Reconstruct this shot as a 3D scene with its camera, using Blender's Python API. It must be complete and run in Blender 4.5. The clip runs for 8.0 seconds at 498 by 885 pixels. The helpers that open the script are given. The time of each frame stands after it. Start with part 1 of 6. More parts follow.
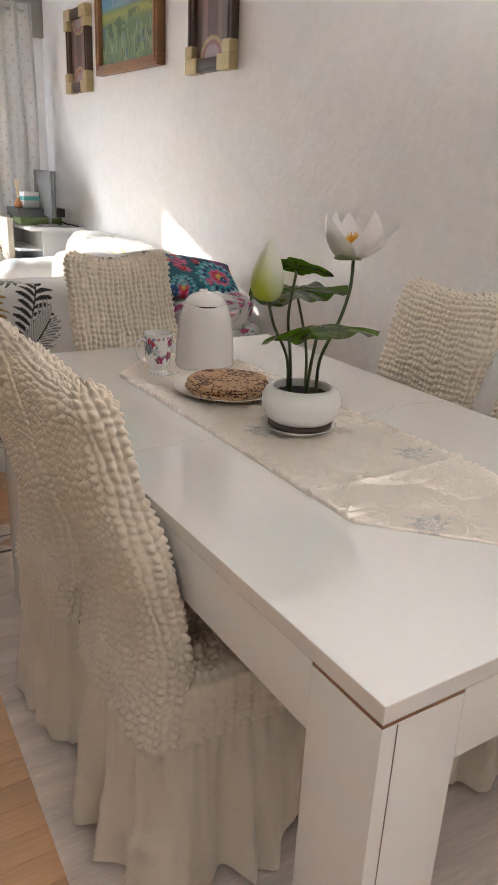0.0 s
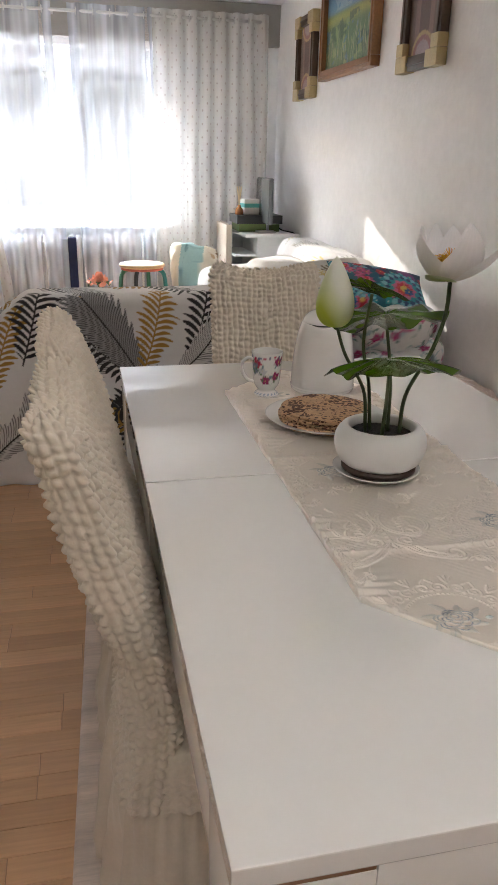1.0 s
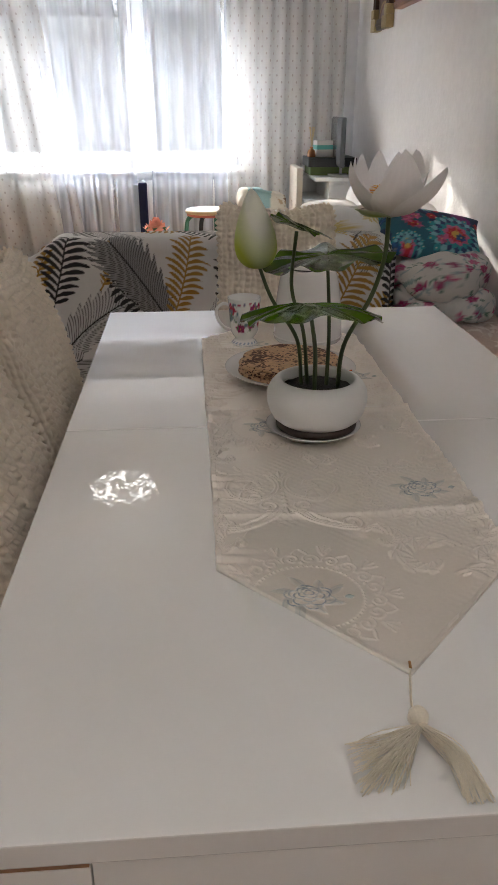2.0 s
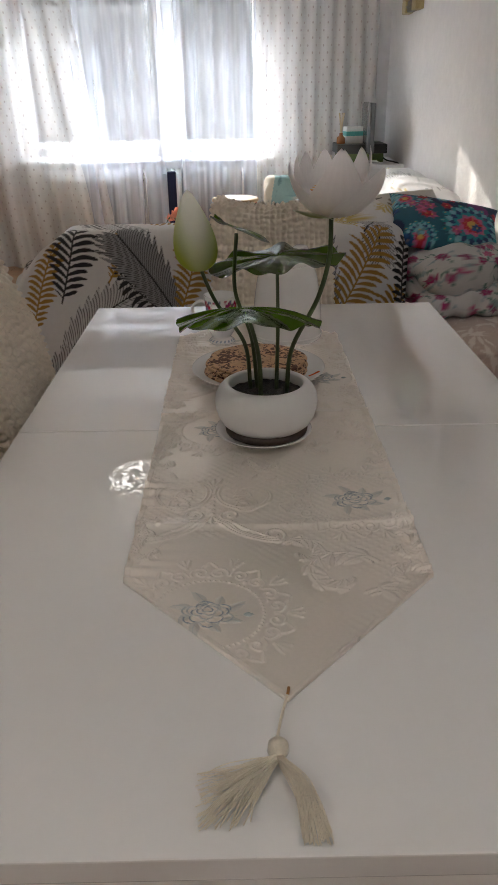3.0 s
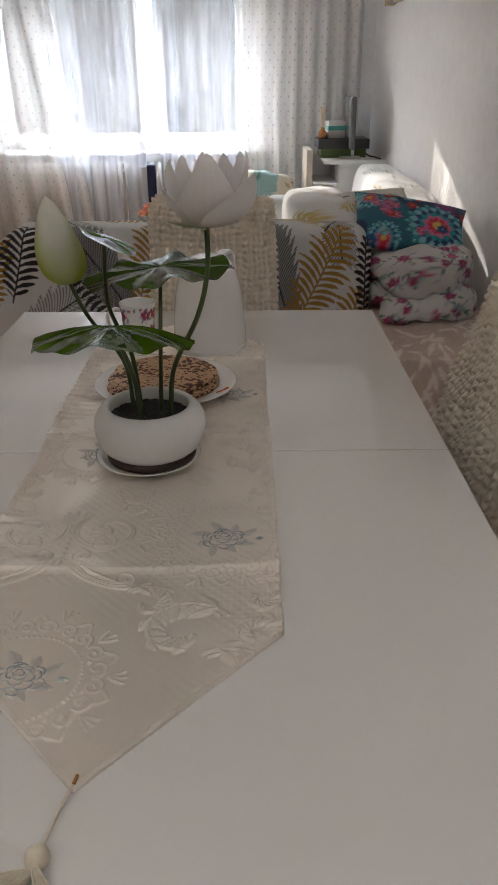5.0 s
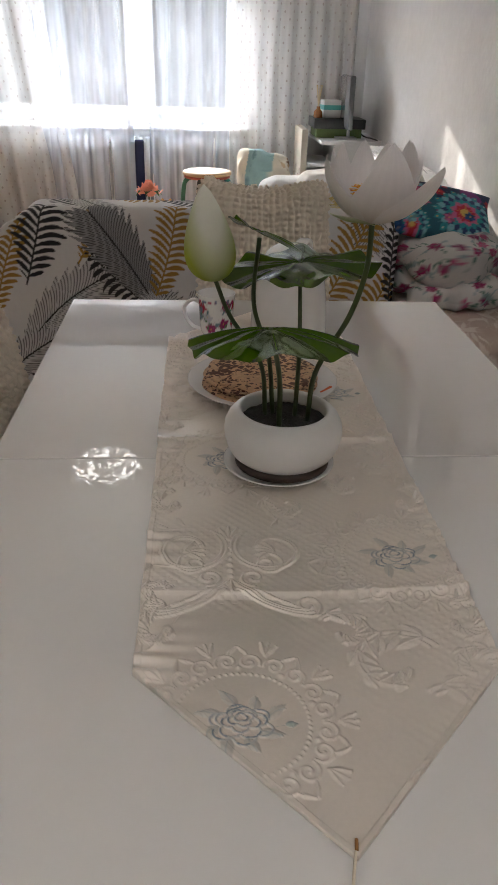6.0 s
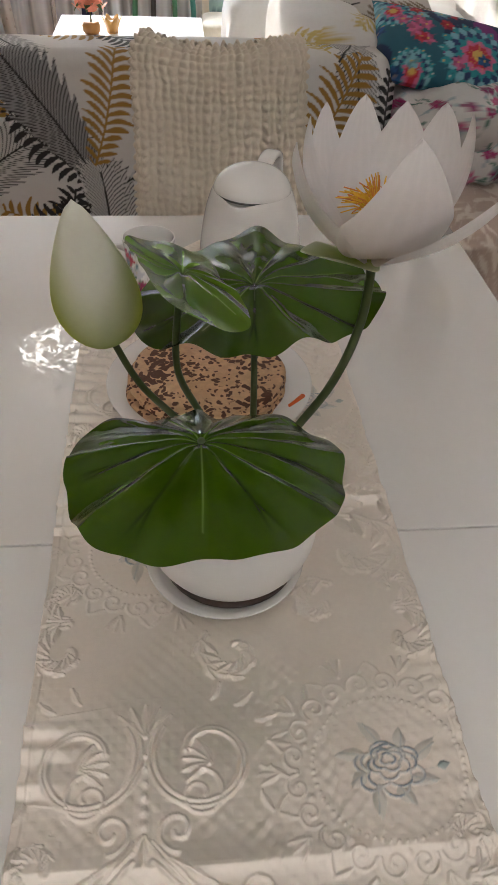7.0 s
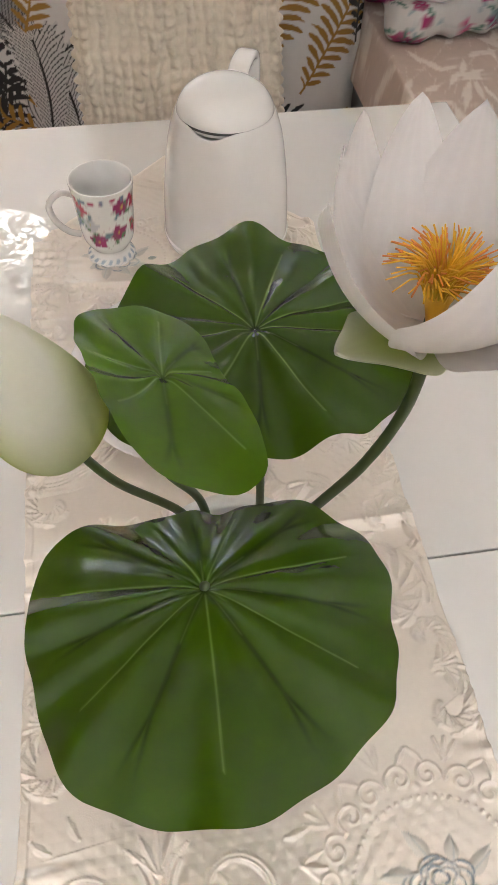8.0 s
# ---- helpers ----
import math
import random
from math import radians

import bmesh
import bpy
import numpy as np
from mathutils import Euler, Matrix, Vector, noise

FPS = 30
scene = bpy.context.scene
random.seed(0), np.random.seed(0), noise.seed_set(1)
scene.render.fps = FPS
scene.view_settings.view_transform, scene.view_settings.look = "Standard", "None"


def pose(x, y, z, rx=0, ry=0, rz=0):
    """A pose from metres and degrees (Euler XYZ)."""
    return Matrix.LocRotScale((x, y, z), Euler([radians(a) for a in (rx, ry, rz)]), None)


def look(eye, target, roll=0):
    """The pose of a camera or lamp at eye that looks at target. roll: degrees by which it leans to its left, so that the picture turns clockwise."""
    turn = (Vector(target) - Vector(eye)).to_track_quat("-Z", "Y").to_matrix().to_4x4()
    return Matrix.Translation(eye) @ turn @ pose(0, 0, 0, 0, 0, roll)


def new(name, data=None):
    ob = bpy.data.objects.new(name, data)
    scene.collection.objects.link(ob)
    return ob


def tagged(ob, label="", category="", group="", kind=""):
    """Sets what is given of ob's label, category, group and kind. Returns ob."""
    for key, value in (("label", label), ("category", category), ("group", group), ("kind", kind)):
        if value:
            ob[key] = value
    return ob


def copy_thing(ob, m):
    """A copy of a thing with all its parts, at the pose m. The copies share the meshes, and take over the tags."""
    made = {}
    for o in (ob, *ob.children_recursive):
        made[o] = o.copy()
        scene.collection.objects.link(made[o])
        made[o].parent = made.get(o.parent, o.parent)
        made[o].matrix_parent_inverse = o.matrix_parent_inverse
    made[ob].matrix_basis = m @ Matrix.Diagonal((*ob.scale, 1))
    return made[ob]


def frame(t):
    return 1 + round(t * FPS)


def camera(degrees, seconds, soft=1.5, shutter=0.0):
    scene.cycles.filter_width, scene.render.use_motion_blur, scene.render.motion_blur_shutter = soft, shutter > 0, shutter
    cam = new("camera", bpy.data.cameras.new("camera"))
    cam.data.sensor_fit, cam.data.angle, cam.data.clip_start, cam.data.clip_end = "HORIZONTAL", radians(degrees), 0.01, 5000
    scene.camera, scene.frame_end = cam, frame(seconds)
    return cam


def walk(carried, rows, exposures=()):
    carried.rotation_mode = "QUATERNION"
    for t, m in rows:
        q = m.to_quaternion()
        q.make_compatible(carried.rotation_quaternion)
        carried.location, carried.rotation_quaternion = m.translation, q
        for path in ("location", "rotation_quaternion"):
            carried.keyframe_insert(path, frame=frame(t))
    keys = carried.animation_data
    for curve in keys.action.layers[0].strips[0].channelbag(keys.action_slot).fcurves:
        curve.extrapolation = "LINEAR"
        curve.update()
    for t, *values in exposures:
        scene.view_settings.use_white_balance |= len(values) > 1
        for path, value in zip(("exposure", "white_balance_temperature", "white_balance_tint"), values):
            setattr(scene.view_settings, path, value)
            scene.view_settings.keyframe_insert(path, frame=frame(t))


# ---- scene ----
cam = camera(37.3, 8.0, soft=1.6)
PATH = [
    (0, (-0.012, -0.01, 1.284), (1.004, 1.564, 0.585), 2.7),
    (0.5, (0.164, 0.04, 1.277), (0.934, 1.734, 0.544), 2.9),
    (1, (0.37, 0.007, 1.3), (0.789, 1.829, 0.59), 1.2),
    (1.5, (0.529, 0.035, 1.278), (0.805, 1.872, 0.534), 1.3),
    (1.7, (0.59, 0.038, 1.267), (0.816, 1.864, 0.483), 0.8),
    (2.8, (0.855, 0.06, 1.287), (0.829, 1.863, 0.423), -1.2),
    (3, (0.855, 0.065, 1.288), (0.862, 1.869, 0.425), -1.0),
    (3.5, (0.927, 0.107, 1.286), (0.944, 1.91, 0.421), -1.0),
    (4, (1.038, 0.144, 1.273), (1.035, 1.943, 0.398), -0.9),
    (4.2, (1.062, 0.149, 1.272), (1.048, 1.947, 0.395), -1.0),
    (5.3, (1.003, 0.175, 1.297), (1.023, 1.97, 0.417), 0.2),
    (5.5, (0.919, 0.18, 1.285), (0.963, 1.983, 0.42), 0.7),
    (6, (0.775, 0.252, 1.298), (0.899, 2.018, 0.368), 1.6),
    (6.5, (0.796, 0.441, 1.34), (0.965, 2.095, 0.229), 2.1),
    (7, (0.845, 0.699, 1.364), (1.022, 2.188, 0.041), 2.8),
    (7.5, (0.859, 0.872, 1.371), (1.049, 2.174, -0.135), 3.1),
    (8, (0.847, 0.925, 1.378), (1.064, 2.113, -0.217), 1.8),
]
EXPOSURES = [(0.0, 2.0), (1.0, 1.68), (2.8, 1.02), (6.0, 1.08), (7.0, 1.6), (8.0, 2.35)]
walk(cam, [(t, look(eye, target, roll)) for t, eye, target, roll in PATH], EXPOSURES)

# ---- world, sun, window light, added side fill ----
SUN_WAY = Vector((0.455, -1.0, -0.36))
sky_world = bpy.data.worlds.new("sky")
scene.world = sky_world
sky_world.use_nodes = True
sky_nodes = sky_world.node_tree.nodes
sky_tex = sky_nodes.new("ShaderNodeTexSky")
sky_tex.sky_type = "NISHITA"
sky_tex.sun_disc = False
sky_tex.sun_elevation = radians(18.3)
sky_tex.sun_rotation = radians(-24.5)
sky_nodes["Background"].inputs["Strength"].default_value = 0.15
sky_world.node_tree.links.new(sky_tex.outputs[0], sky_nodes["Background"].inputs["Color"])

sun = new("sun", bpy.data.lights.new("sun", "SUN"))
sun.data.energy, sun.data.angle, sun.data.color = 4.0, radians(0.6), (1.0, 0.93, 0.84)
sun.matrix_world = look((-2.0, 9.0, 5.0), Vector((-2.0, 9.0, 5.0)) + SUN_WAY)

window_light = new("sky_light", bpy.data.lights.new("sky_light", "AREA"))
window_light.data.shape, window_light.data.size, window_light.data.size_y = "RECTANGLE", 5.0, 1.7
window_light.data.energy, window_light.data.color = 1000.0, (0.82, 0.91, 1.0)
window_light.matrix_world = look((-0.2, 9.1, 3.8), (0.2, 6.2, 1.4))

# Added fill lamp: aimed up through an assumed, unseen opening to brighten the ceiling.
side_light = new("side_fill_light", bpy.data.lights.new("side_fill_light", "AREA"))
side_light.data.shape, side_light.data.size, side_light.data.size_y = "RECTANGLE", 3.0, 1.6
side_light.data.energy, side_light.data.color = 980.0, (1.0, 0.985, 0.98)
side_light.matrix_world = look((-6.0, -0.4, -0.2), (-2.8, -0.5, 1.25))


# ---- mesh helpers ----
def link(name, me, material, parent=None, label=""):
    ob = new(name, me)
    if material is not None and not me.materials:
        me.materials.append(material)
    if parent is not None:
        ob.parent = parent
    if label:
        tagged(ob, label)
    return ob


def part(name, bm, material, parent=None, label="", smooth=True):
    """One mesh object from a bmesh."""
    me = bpy.data.meshes.new(name)
    bmesh.ops.recalc_face_normals(bm, faces=bm.faces)
    bm.to_mesh(me)
    bm.free()
    if smooth:
        me.shade_smooth()
    return link(name, me, material, parent, label)


def thing(name, label, category, group="", kind="", at=None):
    ob = new(name)
    ob.empty_display_size = 0.05
    if at is not None:
        ob.matrix_world = at
    return tagged(ob, label, category, group, kind)


def box(x0, x1, y0, y1, z0, z1, bevel=0.0, seg=2, bm=None):
    b = bm or bmesh.new()
    made = bmesh.ops.create_cube(b, size=1.0)["verts"]
    for v in made:
        v.co = Vector(((x0 + x1) / 2 + v.co.x * (x1 - x0), (y0 + y1) / 2 + v.co.y * (y1 - y0), (z0 + z1) / 2 + v.co.z * (z1 - z0)))
    if bevel:
        edges = list({e for v in made for e in v.link_edges})
        bmesh.ops.bevel(b, geom=edges, offset=bevel, segments=seg, affect="EDGES", profile=0.6)
    return b


def flat(ob):
    for p in ob.data.polygons:
        p.use_smooth = False
    return ob


def auto(ob, angle=40):
    ob.data.set_sharp_from_angle(angle=radians(angle))
    return ob


def grid(name, P, colours=None, around=False, smooth=True):
    """A mesh from an array of points (rows, columns, 3); around joins the last column to the first."""
    P = np.asarray(P, float)
    n, m = P.shape[:2]
    idx = np.arange(n * m).reshape(n, m)
    right = np.roll(idx, -1, axis=1)
    cols = m if around else m - 1
    faces = np.stack([idx[:-1, :cols], right[:-1, :cols], right[1:, :cols], idx[1:, :cols]], -1).reshape(-1, 4)
    me = bpy.data.meshes.new(name)
    me.from_pydata(P.reshape(-1, 3).tolist(), [], faces.tolist())
    if colours is not None:
        attr = me.color_attributes.new("print", "FLOAT_COLOR", "POINT")
        c = np.ones((n * m, 4), np.float32)
        c[:, :3] = np.asarray(colours, np.float32).reshape(-1, 3)
        attr.data.foreach_set("color", c.ravel())
    if smooth:
        me.shade_smooth()
    me.update()
    return me


def lathe(name, profile, seg=64, centre=(0, 0, 0), colours=None):
    """Turned body from (radius, height) pairs."""
    a = np.linspace(0, 2 * np.pi, seg, endpoint=False)
    r = np.array([p[0] for p in profile])[:, None]
    z = np.array([p[1] for p in profile])[:, None]
    P = np.stack([r * np.cos(a) + centre[0], r * np.sin(a) + centre[1], z + 0 * a + centre[2]], -1)
    return grid(name, P, colours, around=True)


def smooth_curve(points, n):
    """Catmull-Rom through the points, n samples."""
    p = np.array(points, float)
    p = np.vstack([2 * p[0] - p[1], p, 2 * p[-1] - p[-2]])
    t = np.linspace(0, len(p) - 3 - 1e-6, n)
    i = t.astype(int)
    f = (t - i)[:, None]
    a, b, c, d = p[i], p[i + 1], p[i + 2], p[i + 3]
    return 0.5 * (2 * b + (c - a) * f + (2 * a - 5 * b + 4 * c - d) * f ** 2 + (3 * b - a - 3 * c + d) * f ** 3)


def tube(name, points, radius, n=24, seg=8, closed=True):
    """A round tube along a curve; radius may be a pair (start, end)."""
    c = smooth_curve(points, n)
    r = np.linspace(radius[0], radius[1], n) if isinstance(radius, tuple) else np.full(n, radius)
    d = np.gradient(c, axis=0)
    d /= np.linalg.norm(d, axis=1)[:, None]
    up = np.array([0.31, 0.17, 0.93])
    side = np.cross(d, up)
    side /= np.linalg.norm(side, axis=1)[:, None] + 1e-9
    other = np.cross(d, side)
    a = np.linspace(0, 2 * np.pi, seg, endpoint=False)
    P = c[:, None] + r[:, None, None] * (np.cos(a)[None, :, None] * side[:, None] + np.sin(a)[None, :, None] * other[:, None])
    if closed:
        P = np.concatenate([np.repeat(c[:1, None], seg, 1), P, np.repeat(c[-1:, None], seg, 1)])
    return grid(name, P, around=True)


def fuzz(u, v, seed=0, octaves=3):
    """Cheap smooth noise of two arrays, about -1 to 1."""
    rng = np.random.RandomState(seed)
    out = 0
    for k in range(octaves):
        for _ in range(4):
            a = rng.uniform(0, 2 * np.pi)
            w = 2 ** k * rng.uniform(0.7, 1.4)
            out = out + np.sin(w * (u * np.cos(a) + v * np.sin(a)) + rng.uniform(0, 6.28)) / (2.4 * 1.7 ** k)
    return out / 1.6


# ---- print canvas: colours and relief laid out in metres on cloth and paper ----
class Canvas:
    def __init__(self, u0, u1, v0, v1, step, ground):
        self.u = np.arange(u0, u1 + step, step)
        self.v = np.arange(v0, v1 + step, step)
        self.U, self.V = np.meshgrid(self.u, self.v)
        self.c = np.ones(self.U.shape + (3,)) * np.array(ground)
        self.h = np.zeros(self.U.shape)
        self.step = step

    def window(self, u, v, r):
        i0, i1 = np.searchsorted(self.u, (u - r, u + r))
        j0, j1 = np.searchsorted(self.v, (v - r, v + r))
        return slice(j0, j1), slice(i0, i1)

    def paint(self, mask, colour, win=None):
        c = self.c if win is None else self.c[win]
        m = np.clip(mask, 0, 1)[..., None]
        c[...] = c * (1 - m) + np.array(colour) * m

    def stroke(self, pts, width, colour=None, height=0.0):
        pts = np.asarray(pts, float)
        seg = np.linalg.norm(np.diff(pts, axis=0), axis=1)
        n = max(int(seg.sum() / (width * 0.4)), 2)
        s = np.concatenate([[0], np.cumsum(seg)])
        q = np.linspace(0, s[-1], n)
        for u, v in zip(np.interp(q, s, pts[:, 0]), np.interp(q, s, pts[:, 1])):
            win = self.window(u, v, width * 1.6 + self.step)
            if win[0].stop <= win[0].start or win[1].stop <= win[1].start:
                continue
            d = np.hypot(self.U[win] - u, self.V[win] - v)
            if height:
                self.h[win] = np.maximum(self.h[win], height * np.exp(-((d / (width * 0.62)) ** 2)))
            if colour is not None:
                self.paint((width * 0.5 + self.step * 0.5 - d) / self.step, colour, win)

    def blade(self, u, v, angle, length, width, colour, bend=0.0, height=0.0):
        """A pointed leaf or petal."""
        win = self.window(u, v, length * 1.1)
        a = (self.U[win] - u) * math.cos(angle) + (self.V[win] - v) * math.sin(angle)
        b = -(self.U[win] - u) * math.sin(angle) + (self.V[win] - v) * math.cos(angle)
        s = np.clip(a / length, 0, 1)
        edge = width * 0.5 * np.sin(np.pi * s ** 0.8) * (a > 0) * (a < length)
        d = edge - np.abs(b - bend * length * s * s)
        if height:
            self.h[win] = np.maximum(self.h[win], height * np.sin(np.pi / 2 * np.clip(d / (width * 0.42), 0, 1)))
        if colour is not None:
            self.paint(d / self.step + 0.5, colour, win)

    def frond(self, u, v, angle, length, half, gap, colour, rib, lean=0.9, fill=0.6, bend=0.0, ground=None, droop=1.0):
        """A feathered palm leaf: a rib with blades on both sides; ground fills its outline first."""
        win = self.window(u, v, length * 1.25)
        a = (self.U[win] - u) * math.cos(angle) + (self.V[win] - v) * math.sin(angle)
        b = -(self.U[win] - u) * math.sin(angle) + (self.V[win] - v) * math.cos(angle)
        b = b - bend * length * np.clip(a / length, 0, 1.2) ** 2
        t = np.abs(b)
        q = a - lean * t * droop
        s = np.clip(q / length, 0, 1)
        reach = half * np.sin(np.pi * np.clip(s * 0.86 + 0.1, 0, 1)) ** 0.7
        ragged = reach * (0.86 + 0.14 * np.sin(q / gap * 1.9 + (b > 0) * 2.0))
        inside = (q > 0) & (q < length) & (t < ragged)
        if ground is not None:
            self.paint(inside * 1.0, ground, win)
        bowed = q + 0.55 * t * t / max(half, 1e-3)
        phase = np.mod(bowed / gap + (b > 0) * 0.5, 1.0)
        along = np.clip(t / np.maximum(ragged, 1e-4), 0, 1)
        w = fill * (np.sin(np.pi * (0.12 + 0.88 * along)) ** 0.7 if ground is None else 1.0)
        self.paint(np.clip((w * 0.5 - np.abs(phase - 0.5)) * gap / self.step + 0.5, 0, 1) * inside, colour, win)
        self.paint(np.clip((0.0032 - t) / self.step + 0.5, 0, 1) * (a > -0.02) * (a < length), rib, win)

    def at(self, u, v):
        """Colour and height at arrays of places."""
        i = np.clip(np.rint((np.asarray(u) - self.u[0]) / self.step).astype(int), 0, len(self.u) - 1)
        j = np.clip(np.rint((np.asarray(v) - self.v[0]) / self.step).astype(int), 0, len(self.v) - 1)
        return self.c[j, i], self.h[j, i]


# ---- materials ----
def surface(name, base, rough=0.5, metal=0.0, var=0.08, scales=(5.0, 60.0), bump=0.0, bump_scale=250.0, bump_size=0.002,
            printed=False, coat=0.0, sheen=0.0, through_light=0.0, spec=0.5, tint=0.0, stretch=(1, 1, 1), random_tint=0.0):
    """A painted, woven or cast surface: two scales of mottling, fine relief, uneven gloss."""
    m = bpy.data.materials.new(name)
    m.use_nodes = True
    nt = m.node_tree
    N, L = nt.nodes, nt.links
    bsdf = N["Principled BSDF"]
    co = N.new("ShaderNodeTexCoord")
    mp = N.new("ShaderNodeMapping")
    mp.inputs["Scale"].default_value = stretch
    L.new(co.outputs["Object"], mp.inputs["Vector"])
    noises = []
    for s, d in ((scales[0], 4.0), (scales[1], 6.0)):
        t = N.new("ShaderNodeTexNoise")
        t.inputs["Scale"].default_value, t.inputs["Detail"].default_value = s, d
        L.new(mp.outputs["Vector"], t.inputs["Vector"])
        noises.append(t)
    add = N.new("ShaderNodeMath")
    add.operation = "ADD"
    L.new(noises[0].outputs["Fac"], add.inputs[0])
    L.new(noises[1].outputs["Fac"], add.inputs[1])
    span = N.new("ShaderNodeMapRange")
    span.inputs["From Min"].default_value, span.inputs["From Max"].default_value = 0.6, 1.4
    span.inputs["To Min"].default_value, span.inputs["To Max"].default_value = 1.0 - var, 1.0 + var * 0.5
    L.new(add.outputs[0], span.inputs["Value"])
    value = span.outputs["Result"]
    if random_tint:
        info = N.new("ShaderNodeObjectInfo")
        rr = N.new("ShaderNodeMapRange")
        rr.inputs["To Min"].default_value, rr.inputs["To Max"].default_value = 1.0 - random_tint, 1.0 + random_tint
        L.new(info.outputs["Random"], rr.inputs["Value"])
        mul = N.new("ShaderNodeMath")
        mul.operation = "MULTIPLY"
        L.new(value, mul.inputs[0])
        L.new(rr.outputs["Result"], mul.inputs[1])
        value = mul.outputs[0]
    mix = N.new("ShaderNodeMix")
    mix.data_type, mix.blend_type = "RGBA", "MULTIPLY"
    mix.inputs["Factor"].default_value = 1.0
    if printed:
        at = N.new("ShaderNodeAttribute")
        at.attribute_name = "print"
        L.new(at.outputs["Color"], mix.inputs["A"])
    else:
        mix.inputs["A"].default_value = (*base, 1)
    L.new(value, mix.inputs["B"])
    colour = mix.outputs["Result"]
    L.new(colour, bsdf.inputs["Base Color"])
    ro = N.new("ShaderNodeMapRange")
    ro.inputs["To Min"].default_value, ro.inputs["To Max"].default_value = max(rough * 0.8, 0.02), min(rough * 1.2, 1.0)
    L.new(noises[0].outputs["Fac"], ro.inputs["Value"])
    L.new(ro.outputs["Result"], bsdf.inputs["Roughness"])
    bsdf.inputs["Metallic"].default_value = metal
    bsdf.inputs["Specular IOR Level"].default_value = spec
    bsdf.inputs["Coat Weight"].default_value = coat
    bsdf.inputs["Coat Roughness"].default_value = 0.015
    bsdf.inputs["Sheen Weight"].default_value = sheen
    if bump:
        bt = N.new("ShaderNodeTexNoise")
        bt.inputs["Scale"].default_value, bt.inputs["Detail"].default_value = bump_scale, 5.0
        L.new(mp.outputs["Vector"], bt.inputs["Vector"])
        bp = N.new("ShaderNodeBump")
        bp.inputs["Strength"].default_value, bp.inputs["Distance"].default_value = bump, bump_size
        L.new(bt.outputs["Fac"], bp.inputs["Height"])
        L.new(bp.outputs["Normal"], bsdf.inputs["Normal"])
    if through_light:
        tr = N.new("ShaderNodeBsdfTranslucent")
        L.new(colour, tr.inputs["Color"])
        ms = N.new("ShaderNodeMixShader")
        ms.inputs[0].default_value = through_light
        L.new(bsdf.outputs[0], ms.inputs[1])
        L.new(tr.outputs[0], ms.inputs[2])
        L.new(ms.outputs[0], N["Material Output"].inputs["Surface"])
    return m


